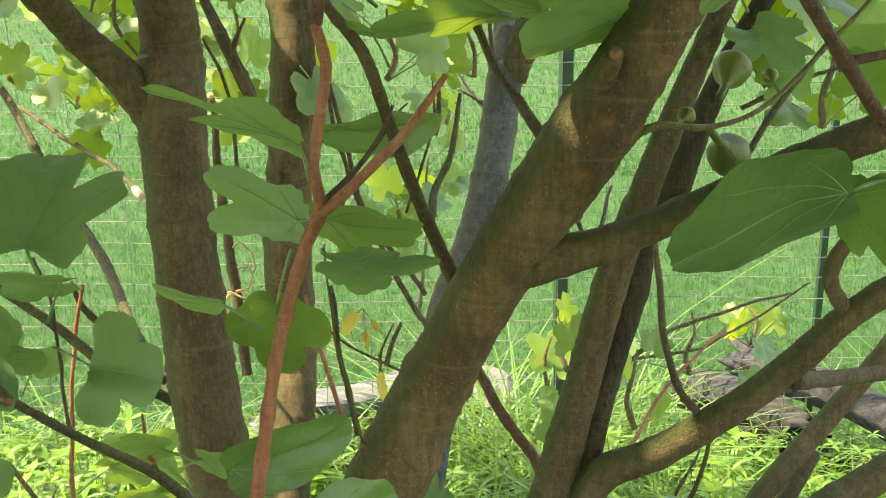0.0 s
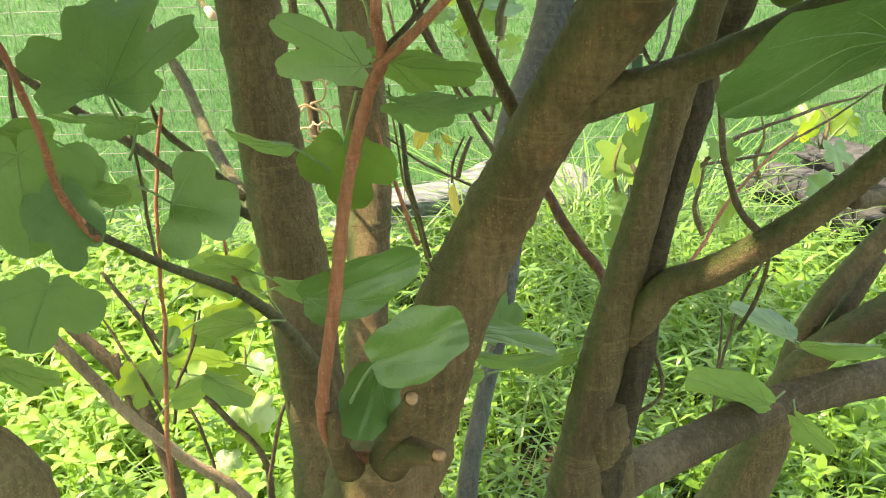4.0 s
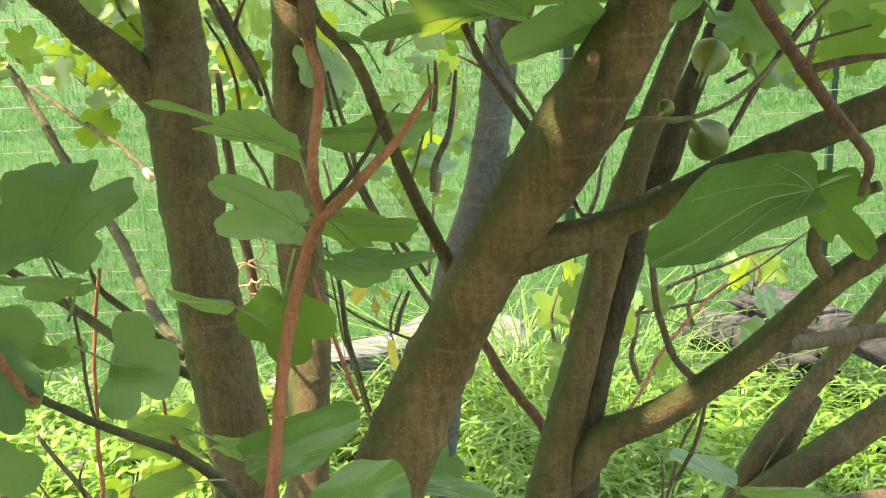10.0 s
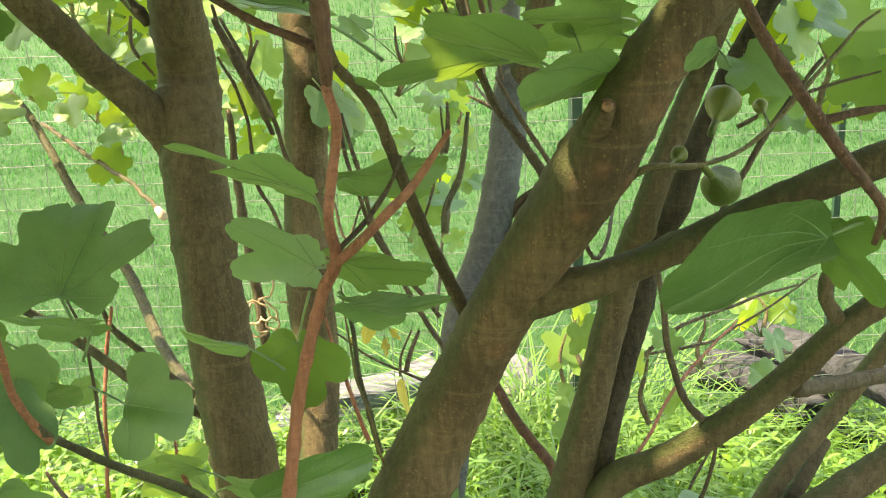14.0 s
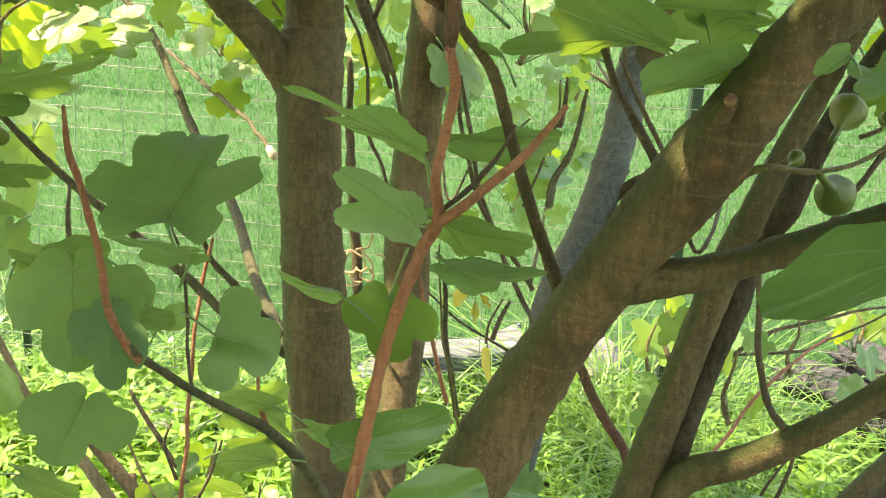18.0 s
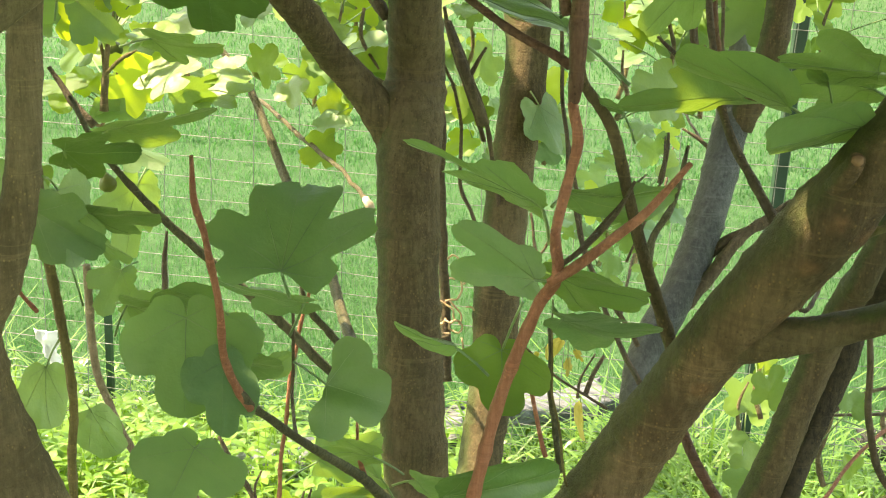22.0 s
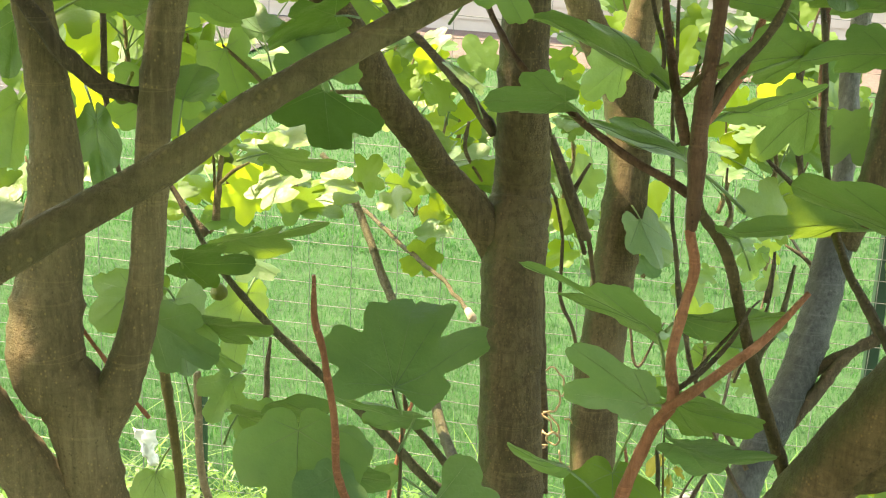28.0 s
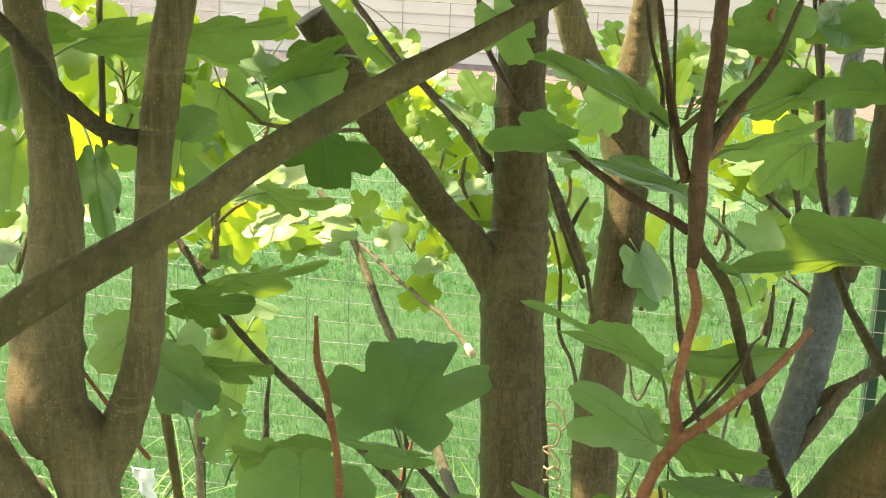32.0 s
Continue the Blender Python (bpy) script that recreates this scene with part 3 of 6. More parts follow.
# ---- logs that edge the bed ----
def log(p, q, r, flat, label, seed, square=1.0):
    """A weathered, split log: grooves and cracks run along it and its ends are broken off unevenly."""
    P, Q = Vector(p), Vector(q)
    mid, axis = (P + Q) / 2, (Q - P).normalized()
    side = axis.cross(Vector((0, 0, 1))).normalized()
    up = side.cross(axis)
    half = (Q - P).length / 2
    verts, faces = [], []
    n, m = max(10, int(half * 2 / 0.012)), 40
    for i in range(n + 1):
        t = -1 + 2 * i / n
        for k in range(m):
            th = 2 * math.pi * k / m
            cx, cy = math.cos(th), math.sin(th)
            f = 1 + 0.2 * noise.noise((cx * 1.3, cy * 1.3 + seed, t * half * 5)) + 0.12 * noise.noise((cx * 5, cy * 5, t * half * 3 + seed))
            f -= 0.4 * max(0, noise.noise((cx * 2.6 + seed * 4, cy * 2.6, t * half * 1.6)) - 0.22)
            f -= 0.12 * abs(noise.noise((cx * 11, cy * 11, t * half * 2 + seed)))
            if square < 1:
                cx, cy = math.copysign(abs(cx) ** square, cx), math.copysign(abs(cy) ** square, cy)
                f = 1 - 0.45 * (1 - f)
            torn = 0.1 * noise.noise((cx * 2.4, cy * 2.4, seed * 2.1)) + 0.03 * noise.noise((cx * 9, cy * 9, seed))
            w = side * cx * r * f + up * cy * r * f
            w.z *= flat
            verts.append(w + axis * (t * half + torn * abs(t) ** 6) + Vector((0, 0, 0.015 * math.sin(2 * t + seed))))
    for i in range(n):
        for k in range(m):
            k2 = (k + 1) % m
            faces.append((i * m + k, i * m + k2, (i + 1) * m + k2, (i + 1) * m + k))
    for row, s in ((0, -1), (n, 1)):
        c = len(verts)
        verts.append(axis * half * s * 0.93)
        for k in range(m):
            x, y = row * m + k, row * m + (k + 1) % m
            faces.append((y, x, c) if s < 0 else (x, y, c))
    ob = raw("log" if square == 1 else "timber", verts, faces, log_wood if square == 1 else timber_wood)
    ob.location = mid
    return tagged(ob, label, "log" if square == 1 else "timber", "edging logs" if square == 1 else "edging timbers")


def stone(at, r, seed):
    bm = bmesh.new()
    bmesh.ops.create_icosphere(bm, subdivisions=4, radius=r)
    for v in bm.verts:
        v.co *= 1 + 0.28 * noise.noise(v.co * 9 + Vector((seed, 0, 0))) + 0.08 * noise.noise(v.co * 30)
        v.co.z *= 0.65
    ob = part("stone", bm, stone_mat)
    ob.location = at
    tagged(ob, "grey stone lying among the long grass", "stone")


log((0.735, 3.053, 0.200), (1.012, 2.641, 0.200), 0.045, 0.95, "long grey weathered log along the fence", 1)
log((0.616, 3.041, 0.120), (0.841, 2.810, 0.120), 0.055, 0.90, "short rotting log with dark hollow side", 2)
log((0.721, 2.906, 0.060), (1.060, 2.672, 0.060), 0.050, 0.80, "low grey log half hidden by weeds", 3)
log((-0.283, 2.905, 0.130), (-0.039, 3.098, 0.130), 0.055, 0.45, "flat weathered grey timber edging the bed", 4, 0.45)
log((-0.480, 2.788, 0.100), (-0.359, 2.898, 0.100), 0.055, 0.45, "flat weathered grey timber edging the bed", 5, 0.45)
log((-0.897, 2.537, 0.100), (-0.661, 2.635, 0.100), 0.060, 0.45, "flat weathered grey timber edging the bed", 6, 0.45)
stone((0.128, 3.055, 0.100), 0.08, 2)

# ---- wire fence ----
fence = new("wire_fence")
tagged(fence, "welded wire garden fence on green metal posts", "fence")
fence.location = (0, 2.8, 0)


def wire(name, pts, r):
    v, f = tube([np.array((*p, r)) for p in pts], 5, cap=False)
    return raw(name, v, f, wire_mat, fence)


def sway(x, z):
    return 0.025 * noise.noise((x * 1.1, z * 1.5, 4)) + 0.01 * noise.noise((x * 6, z * 4, 9))


rows = [0.04, 0.065, 0.09, 0.115, 0.14, 0.17] + [0.21 + 0.048 * k for k in range(27)]
for z in rows:
    wire("line_wire", [(x, sway(x, z), z + 0.006 * noise.noise((x * 3, z * 9, 1))) for x in np.arange(-2.3, 1.7, 0.05)], 0.0009)
for i in range(39):
    x = -2.28 + i * 0.102
    wire("upright_wire", [(x + 0.006 * noise.noise((x * 9, z * 6, 3)), sway(x, z), z) for z in np.arange(0.03, 1.47, 0.06)], 0.0009)


def fence_post(x, r, label, tall=1.55):
    """A steel post of open U shape."""
    bm = bmesh.new()
    prof = [(-1, 0.5), (-0.75, -0.5), (0.75, -0.5), (1, 0.5), (0.8, 0.5), (0.6, -0.28), (-0.6, -0.28), (-0.8, 0.5)]
    lo = [bm.verts.new((u * r, v * r * 1.3, -0.02)) for u, v in prof]
    hi = [bm.verts.new((u * r, v * r * 1.3, tall)) for u, v in prof]
    for k in range(8):
        bm.faces.new((lo[k], lo[(k + 1) % 8], hi[(k + 1) % 8], hi[k]))
    bm.faces.new(hi), bm.faces.new(lo[::-1])
    ob = part("post", bm, post_green, fence, label, False)
    ob.location = (x, 0.03, 0)


fence_post(0.28, 0.016, "dark green steel post")
fence_post(0.85, 0.009, "dark green steel post")
fence_post(-1.22, 0.009, "short dark green steel stake", 0.4)

# ---- far side of the lawn ----
sheet("mulch_bed", [-4.75, -3, -1.5, 0, 1.5, 3, 6, 9], [10.4, 10.9, 11.4, 11.95], 0.008, mulch_mat, "reddish mulch strip along the house")
sheet("gravel_strip", [-20, -9, -7, -6, -5, -4.3, -3.7], [5.6, 6.6, 7.4, 8.2, 8.8, 10.3, 12, 16, 25], 0.02, gravel_mat, "dark gravel beside the lawn")
house = new("house")
tagged(house, "house with a beige boarded wall beyond the lawn", "house")
house.location = (2.1, 12, 0)


def board(z, h, mat, name, depth=0.02):
    bm = bmesh.new()
    a = [(-6.8, 0, z), (9, 0, z), (9, -depth, z), (-6.8, -depth, z)]
    b = [(-6.8, 0, z + h), (9, 0, z + h), (9, -0.004, z + h), (-6.8, -0.004, z + h)]
    va, vb = [bm.verts.new(p) for p in a], [bm.verts.new(p) for p in b]
    for k in range(4):
        bm.faces.new((va[k], va[(k + 1) % 4], vb[(k + 1) % 4], vb[k]))
    bm.faces.new(va[::-1]), bm.faces.new(vb)
    part(name, bm, mat, house, "", False)


for k in range(24):
    board(-0.05 + k * 0.16, 0.16, wall_paint, "siding_board")
bm = bmesh.new()
bmesh.ops.create_cube(bm, size=1, matrix=Matrix.Translation((1.1, 1.05, 1.9)) @ Matrix.Diagonal((15.6, 2.0, 3.9, 1)))
part("wall", bm, wall_paint, house, "", False)

# ---- fig tree: stems ----
main_trunk = stem("trunk", bark_scarred, "thick leaning brown trunk with pruning scars", [(-0.057, 1.160, -0.030, 0.0542), (-0.092, 1.050, 0.457, 0.0481), (-0.115, 0.977, 0.832, 0.0472), (-0.097, 0.971, 0.900, 0.0407), (-0.067, 0.961, 1.002, 0.0352), (-0.019, 0.970, 1.113, 0.0284), (0.021, 0.934, 1.213, 0.0236), (0.055, 0.909, 1.285, 0.0252), (0.094, 0.885, 1.357, 0.0274), (0.120, 0.873, 1.407, 0.0235), (0.147, 0.870, 1.455, 0.0203), (0.187, 0.883, 1.499, 0.0186), (0.207, 0.884, 1.554, 0.0164)])
stem("limb", bark, "", [(0.038, 0.917, 1.251, 0.0173), (0.068, 0.906, 1.263, 0.0154), (0.098, 0.897, 1.274, 0.0128), (0.133, 0.890, 1.290, 0.0111), (0.169, 0.877, 1.312, 0.0106), (0.208, 0.865, 1.336, 0.0104), (0.249, 0.853, 1.358, 0.0115), (0.306, 0.841, 1.384, 0.0116), (0.357, 0.830, 1.407, 0.0106)])
stem("limb", bark, "", [(0.010, 0.941, 1.229, 0.0054), (0.002, 0.948, 1.247, 0.0051), (-0.019, 0.938, 1.303, 0.0045), (-0.034, 0.935, 1.348, 0.0042), (-0.051, 0.924, 1.402, 0.0041), (-0.072, 0.900, 1.438, 0.0034), (-0.076, 0.884, 1.460, 0.0034)])
stem("limb", bark_red, "slender red-brown shoot with a fork", [(-0.100, 0.933, 0.936, 0.0058), (-0.123, 0.890, 0.964, 0.0054), (-0.139, 0.863, 0.999, 0.0050), (-0.141, 0.854, 1.045, 0.0048), (-0.125, 0.858, 1.131, 0.0050), (-0.110, 0.861, 1.216, 0.0045), (-0.090, 0.856, 1.287, 0.0043), (-0.076, 0.838, 1.322, 0.0042), (-0.080, 0.849, 1.348, 0.0035), (-0.075, 0.862, 1.382, 0.0035), (-0.071, 0.860, 1.409, 0.0035), (-0.077, 0.866, 1.433, 0.0035)])
stem("twig", bark_red, "", [(-0.079, 0.836, 1.317, 0.0037), (-0.051, 0.836, 1.343, 0.0035), (-0.028, 0.836, 1.369, 0.0033), (-0.010, 0.839, 1.391, 0.0031), (0.002, 0.840, 1.407, 0.0025)])
stem("twig", bark_dark, "", [(-0.074, 0.850, 1.325, 0.0019), (-0.053, 0.868, 1.341, 0.0019), (-0.041, 0.879, 1.355, 0.0019), (-0.032, 0.892, 1.376, 0.0015)])
stem("twig", bark_redbrown, "", [(-0.080, 0.872, 1.456, 0.0035), (-0.127, 0.888, 1.473, 0.0030), (-0.174, 0.918, 1.499, 0.0029), (-0.211, 0.939, 1.524, 0.0026), (-0.239, 0.974, 1.554, 0.0025), (-0.262, 1.009, 1.616, 0.0021)])
stem("twig", bark_red, "", [(-0.078, 0.864, 1.500, 0.0040), (-0.064, 0.893, 1.516, 0.0037), (-0.049, 0.927, 1.546, 0.0030), (-0.041, 0.959, 1.577, 0.0027), (-0.034, 0.997, 1.628, 0.0024)])
stem("trunk", bark, "upright grey-brown trunk with green algae", [(-0.301, 1.541, 1.715, 0.0253), (-0.297, 1.528, 1.595, 0.0262), (-0.296, 1.514, 1.479, 0.0272), (-0.292, 1.506, 1.377, 0.0295), (-0.293, 1.546, 1.285, 0.0336), (-0.293, 1.522, 1.225, 0.0387), (-0.286, 1.488, 1.141, 0.0362), (-0.276, 1.456, 1.035, 0.0364), (-0.262, 1.427, 0.910, 0.0388), (-0.249, 1.409, 0.814, 0.0383), (-0.242, 1.367, 0.761, 0.0373), (-0.229, 1.331, 0.656, 0.0364), (-0.222, 1.300, 0.560, 0.0375), (-0.184, 1.328, 0.308, 0.0383), (-0.127, 1.370, -0.030, 0.0432)])
stem("limb", bark, "cut-off limb with a rounded sawn end", [(-0.284, 1.500, 1.120, 0.0180), (-0.304, 1.512, 1.195, 0.0250), (-0.343, 1.506, 1.257, 0.0206), (-0.380, 1.480, 1.306, 0.0181), (-0.397, 1.440, 1.350, 0.0184), (-0.426, 1.409, 1.397, 0.0190), (-0.465, 1.390, 1.467, 0.0186), (-0.501, 1.371, 1.526, 0.0172)])
stem("twig", bark_dark, "", [(-0.325, 1.511, 1.344, 0.0071), (-0.364, 1.536, 1.386, 0.0059), (-0.423, 1.579, 1.429, 0.0054), (-0.485, 1.622, 1.474, 0.0048), (-0.565, 1.670, 1.548, 0.0042)])
stem("trunk", bark, "upright brown trunk behind", [(-0.223, 2.038, 1.363, 0.0405), (-0.203, 2.002, 1.225, 0.0329), (-0.207, 1.952, 1.063, 0.0320), (-0.214, 1.902, 0.900, 0.0346), (-0.209, 1.869, 0.750, 0.0339), (-0.210, 1.832, 0.684, 0.0322), (-0.221, 1.687, 0.450, 0.0320), (-0.215, 1.620, 0.333, 0.0329), (-0.178, 1.604, 0.183, 0.0335), (-0.122, 1.578, -0.030, 0.0378)])
stem("limb", bark_pale, "", [(-0.230, 2.027, 1.330, 0.0278), (-0.282, 2.022, 1.419, 0.0242), (-0.311, 2.008, 1.501, 0.0214), (-0.348, 1.996, 1.666, 0.0192)])
stem("limb", bark_pale, "", [(-0.216, 2.038, 1.355, 0.0253), (-0.201, 2.049, 1.455, 0.0225), (-0.193, 2.041, 1.530, 0.0206), (-0.188, 2.043, 1.711, 0.0184)])
stem("trunk", bark_grey, "smooth silver-grey trunk", [(0.099, 1.849, 1.232, 0.0162), (0.091, 1.804, 1.173, 0.0234), (0.074, 1.734, 1.083, 0.0237), (0.049, 1.677, 0.999, 0.0240), (0.005, 1.603, 0.907, 0.0224), (-0.003, 1.514, 0.753, 0.0117), (-0.039, 1.447, 0.618, 0.0112), (-0.064, 1.402, 0.480, 0.0138), (-0.048, 1.416, 0.264, 0.0141), (-0.024, 1.437, -0.030, 0.0159)])
stem("limb", bark_silver, "", [(0.077, 1.775, 1.101, 0.0040), (0.085, 1.788, 1.152, 0.0120), (0.091, 1.812, 1.194, 0.0160), (0.092, 1.840, 1.210, 0.0149), (0.096, 1.882, 1.317, 0.0129), (0.090, 1.910, 1.389, 0.0137), (0.103, 1.953, 1.522, 0.0130), (0.116, 2.015, 1.721, 0.0117), (0.130, 2.080, 2.065, 0.0088), (0.174, 2.125, 2.429, 0.0041)])
stem("limb", bark, "", [(0.101, 1.806, 1.177, 0.0203), (0.131, 1.815, 1.273, 0.0192), (0.139, 1.833, 1.374, 0.0183), (0.149, 1.869, 1.575, 0.0165)])
stem("twig", bark_dark, "", [(0.073, 1.703, 1.031, 0.0088), (0.105, 1.707, 1.056, 0.0066), (0.156, 1.714, 1.084, 0.0058), (0.210, 1.718, 1.132, 0.0050)])
stem("trunk", bark, "twin brown trunk joined at its foot", [(0.274, 1.149, 1.478, 0.0079), (0.232, 1.147, 1.392, 0.0091), (0.178, 1.117, 1.269, 0.0121), (0.167, 1.122, 1.227, 0.0132), (0.168, 1.142, 1.219, 0.0140), (0.152, 1.175, 1.135, 0.0158), (0.131, 1.163, 1.055, 0.0160), (0.110, 1.150, 0.973, 0.0195), (0.087, 1.140, 0.876, 0.0227), (0.070, 1.131, 0.800, 0.0221), (0.062, 1.123, 0.705, 0.0321), (0.060, 1.176, 0.388, 0.0328), (0.058, 1.255, -0.030, 0.0369)])
stem("trunk", bark_black, "dark rough twin stem joined at its foot", [(0.309, 1.182, 1.453, 0.0077), (0.258, 1.178, 1.363, 0.0089), (0.220, 1.167, 1.281, 0.0115), (0.204, 1.167, 1.229, 0.0133), (0.186, 1.211, 1.175, 0.0145), (0.177, 1.204, 1.123, 0.0158), (0.154, 1.182, 1.046, 0.0132), (0.138, 1.150, 0.990, 0.0108), (0.126, 1.144, 0.899, 0.0154), (0.109, 1.143, 0.818, 0.0176), (0.084, 1.129, 0.714, 0.0263), (0.080, 1.181, 0.393, 0.0268), (0.072, 1.259, -0.030, 0.0302)])
stem("limb", bark, "", [(0.117, 1.149, 0.909, 0.0176), (0.146, 1.128, 0.971, 0.0160), (0.191, 1.100, 1.009, 0.0145), (0.253, 1.079, 1.065, 0.0130), (0.297, 1.067, 1.113, 0.0127), (0.326, 1.043, 1.161, 0.0113), (0.375, 1.028, 1.205, 0.0106), (0.434, 1.005, 1.255, 0.0098)])
stem("limb", bark, "", [(0.326, 1.043, 1.161, 0.0061), (0.306, 1.034, 1.192, 0.0063), (0.309, 1.033, 1.217, 0.0064), (0.324, 1.022, 1.243, 0.0054), (0.346, 1.007, 1.259, 0.0044)])
stem("limb", bark_dark, "", [(0.294, 1.068, 1.091, 0.0074), (0.352, 1.115, 1.072, 0.0072), (0.431, 1.162, 1.056, 0.0069), (0.557, 1.256, 1.021, 0.0069)])
stem("twig", bark_dark, "", [(0.226, 1.093, 1.046, 0.0038), (0.203, 1.084, 1.077, 0.0034), (0.188, 1.082, 1.124, 0.0033), (0.179, 1.084, 1.182, 0.0031), (0.176, 1.085, 1.213, 0.0025)])
stem("twig", bark_dark, "", [(0.235, 1.100, 1.036, 0.0021), (0.231, 1.112, 0.985, 0.0021), (0.217, 1.131, 0.925, 0.0022)])
stem("limb", bark_dark, "low grey-brown limb reaching outward", [(0.073, 1.135, 0.725, 0.0248), (0.116, 1.160, 0.725, 0.0225), (0.174, 1.206, 0.719, 0.0219), (0.260, 1.284, 0.705, 0.0217), (0.341, 1.340, 0.695, 0.0217), (0.470, 1.407, 0.678, 0.0225), (0.640, 1.501, 0.644, 0.0216), (0.867, 1.615, 0.618, 0.0209)])
stem("limb", bark, "thick brown limb rising from low down", [(0.201, 1.523, -0.030, 0.0530), (0.250, 1.530, 0.183, 0.0470), (0.283, 1.535, 0.333, 0.0461), (0.328, 1.540, 0.439, 0.0383), (0.361, 1.550, 0.535, 0.0306), (0.398, 1.555, 0.601, 0.0241), (0.454, 1.560, 0.645, 0.0223), (0.542, 1.580, 0.691, 0.0222), (0.669, 1.603, 0.760, 0.0212)])
stem("limb", bark, "", [(0.366, 1.558, 0.549, 0.0214), (0.388, 1.584, 0.613, 0.0167), (0.433, 1.611, 0.676, 0.0151), (0.515, 1.649, 0.756, 0.0143), (0.588, 1.662, 0.851, 0.0129), (0.623, 1.684, 0.906, 0.0121)])
stem("limb", bark, "", [(0.416, 1.573, 0.611, 0.0129), (0.460, 1.621, 0.651, 0.0122), (0.505, 1.670, 0.692, 0.0116)])
stem("trunk", bark_pale, "thick brown forked trunk close by, lightened for haze", [(-0.636, 1.000, 1.675, 0.0145), (-0.625, 1.001, 1.562, 0.0154), (-0.603, 0.995, 1.455, 0.0175), (-0.594, 0.983, 1.373, 0.0228), (-0.590, 0.949, 1.248, 0.0323), (-0.568, 0.951, 1.212, 0.0296), (-0.556, 0.950, 1.171, 0.0258), (-0.550, 0.954, 1.120, 0.0257), (-0.540, 0.966, 1.058, 0.0303), (-0.527, 0.977, 0.991, 0.0382), (-0.515, 1.016, 0.882, 0.0405), (-0.477, 1.027, 0.795, 0.0434), (-0.456, 1.046, 0.437, 0.0443), (-0.424, 1.074, -0.030, 0.0499)])
stem("limb", bark_pale, "", [(-0.552, 0.956, 1.183, 0.0225), (-0.529, 0.964, 1.229, 0.0173), (-0.515, 0.977, 1.296, 0.0144), (-0.513, 0.988, 1.370, 0.0138), (-0.513, 0.998, 1.439, 0.0141), (-0.508, 1.011, 1.515, 0.0154), (-0.499, 1.024, 1.586, 0.0157), (-0.482, 1.037, 1.689, 0.0145)])
stem("limb", bark_pale, "", [(-0.533, 0.967, 1.027, 0.0276), (-0.566, 0.949, 1.084, 0.0264), (-0.592, 0.931, 1.138, 0.0248), (-0.621, 0.913, 1.196, 0.0228), (-0.652, 0.899, 1.261, 0.0204)])
stem("limb", bark_pale, "slanting bare branch close to the lens", [(-0.860, 0.420, -0.030, 0.0300), (-0.800, 0.400, 0.450, 0.0260), (-0.700, 0.380, 0.850, 0.0210), (-0.375, 0.314, 1.474, 0.0084), (-0.326, 0.333, 1.503, 0.0075), (-0.297, 0.345, 1.523, 0.0069), (-0.278, 0.354, 1.538, 0.0065), (-0.262, 0.360, 1.549, 0.0062), (-0.229, 0.374, 1.570, 0.0056), (-0.205, 0.384, 1.589, 0.0051), (-0.181, 0.394, 1.605, 0.0047), (-0.156, 0.404, 1.620, 0.0042), (-0.140, 0.410, 1.629, 0.0037), (-0.116, 0.420, 1.644, 0.0031), (-0.091, 0.430, 1.660, 0.0025)])
stem("twig", bark_dark, "", [(-0.675, 0.928, 1.640, 0.0059), (-0.636, 0.949, 1.574, 0.0065), (-0.594, 0.955, 1.529, 0.0070), (-0.570, 0.969, 1.489, 0.0075), (-0.546, 0.988, 1.465, 0.0072), (-0.522, 1.002, 1.458, 0.0068)])
stem("limb", bark_redbrown, "red-brown knobbly branch close to the lens", [(0.155, 0.722, 1.514, 0.0034), (0.170, 0.710, 1.486, 0.0036), (0.189, 0.710, 1.458, 0.0038), (0.209, 0.709, 1.429, 0.0039), (0.228, 0.721, 1.405, 0.0036), (0.246, 0.733, 1.381, 0.0031), (0.246, 0.744, 1.356, 0.0021)])
stem("twig", bark_redbrown, "", [(0.199, 0.709, 1.443, 0.0029), (0.222, 0.716, 1.446, 0.0024), (0.256, 0.726, 1.445, 0.0022)])
stem("twig", bark_redbrown, "", [(0.027, 1.252, 1.039, 0.0050), (0.038, 1.251, 1.017, 0.0050), (0.062, 1.239, 0.973, 0.0055), (0.096, 1.232, 0.915, 0.0060), (0.102, 1.198, 0.875, 0.0041)])
stem("twig", bark_dark, "", [(0.097, 1.222, 0.917, 0.0036), (0.119, 1.203, 0.902, 0.0028), (0.142, 1.177, 0.874, 0.0024), (0.153, 1.156, 0.836, 0.0024), (0.125, 1.152, 0.812, 0.0028)])
stem("twig", bark_dark, "", [(-0.002, 1.167, 1.602, 0.0025), (0.012, 1.081, 1.486, 0.0031), (0.029, 1.007, 1.399, 0.0034), (0.050, 0.974, 1.363, 0.0036), (0.069, 0.946, 1.339, 0.0039)])
stem("twig", bark_red, "knobbly red-brown shoot", [(-0.321, 0.823, 1.385, 0.0021), (-0.323, 0.831, 1.352, 0.0029), (-0.318, 0.833, 1.328, 0.0026), (-0.315, 0.843, 1.295, 0.0028), (-0.314, 0.852, 1.262, 0.0029), (-0.315, 0.868, 1.219, 0.0031), (-0.311, 0.888, 1.186, 0.0034), (-0.303, 0.902, 1.164, 0.0036)])
stem("limb", bark_olive, "", [(-0.309, 0.890, 1.182, 0.0034), (-0.304, 0.902, 1.165, 0.0036), (-0.320, 0.929, 1.156, 0.0031), (-0.285, 1.003, 1.080, 0.0037), (-0.264, 1.164, 0.955, 0.0053), (-0.245, 1.275, 0.844, 0.0070), (-0.220, 1.348, 0.726, 0.0088)])
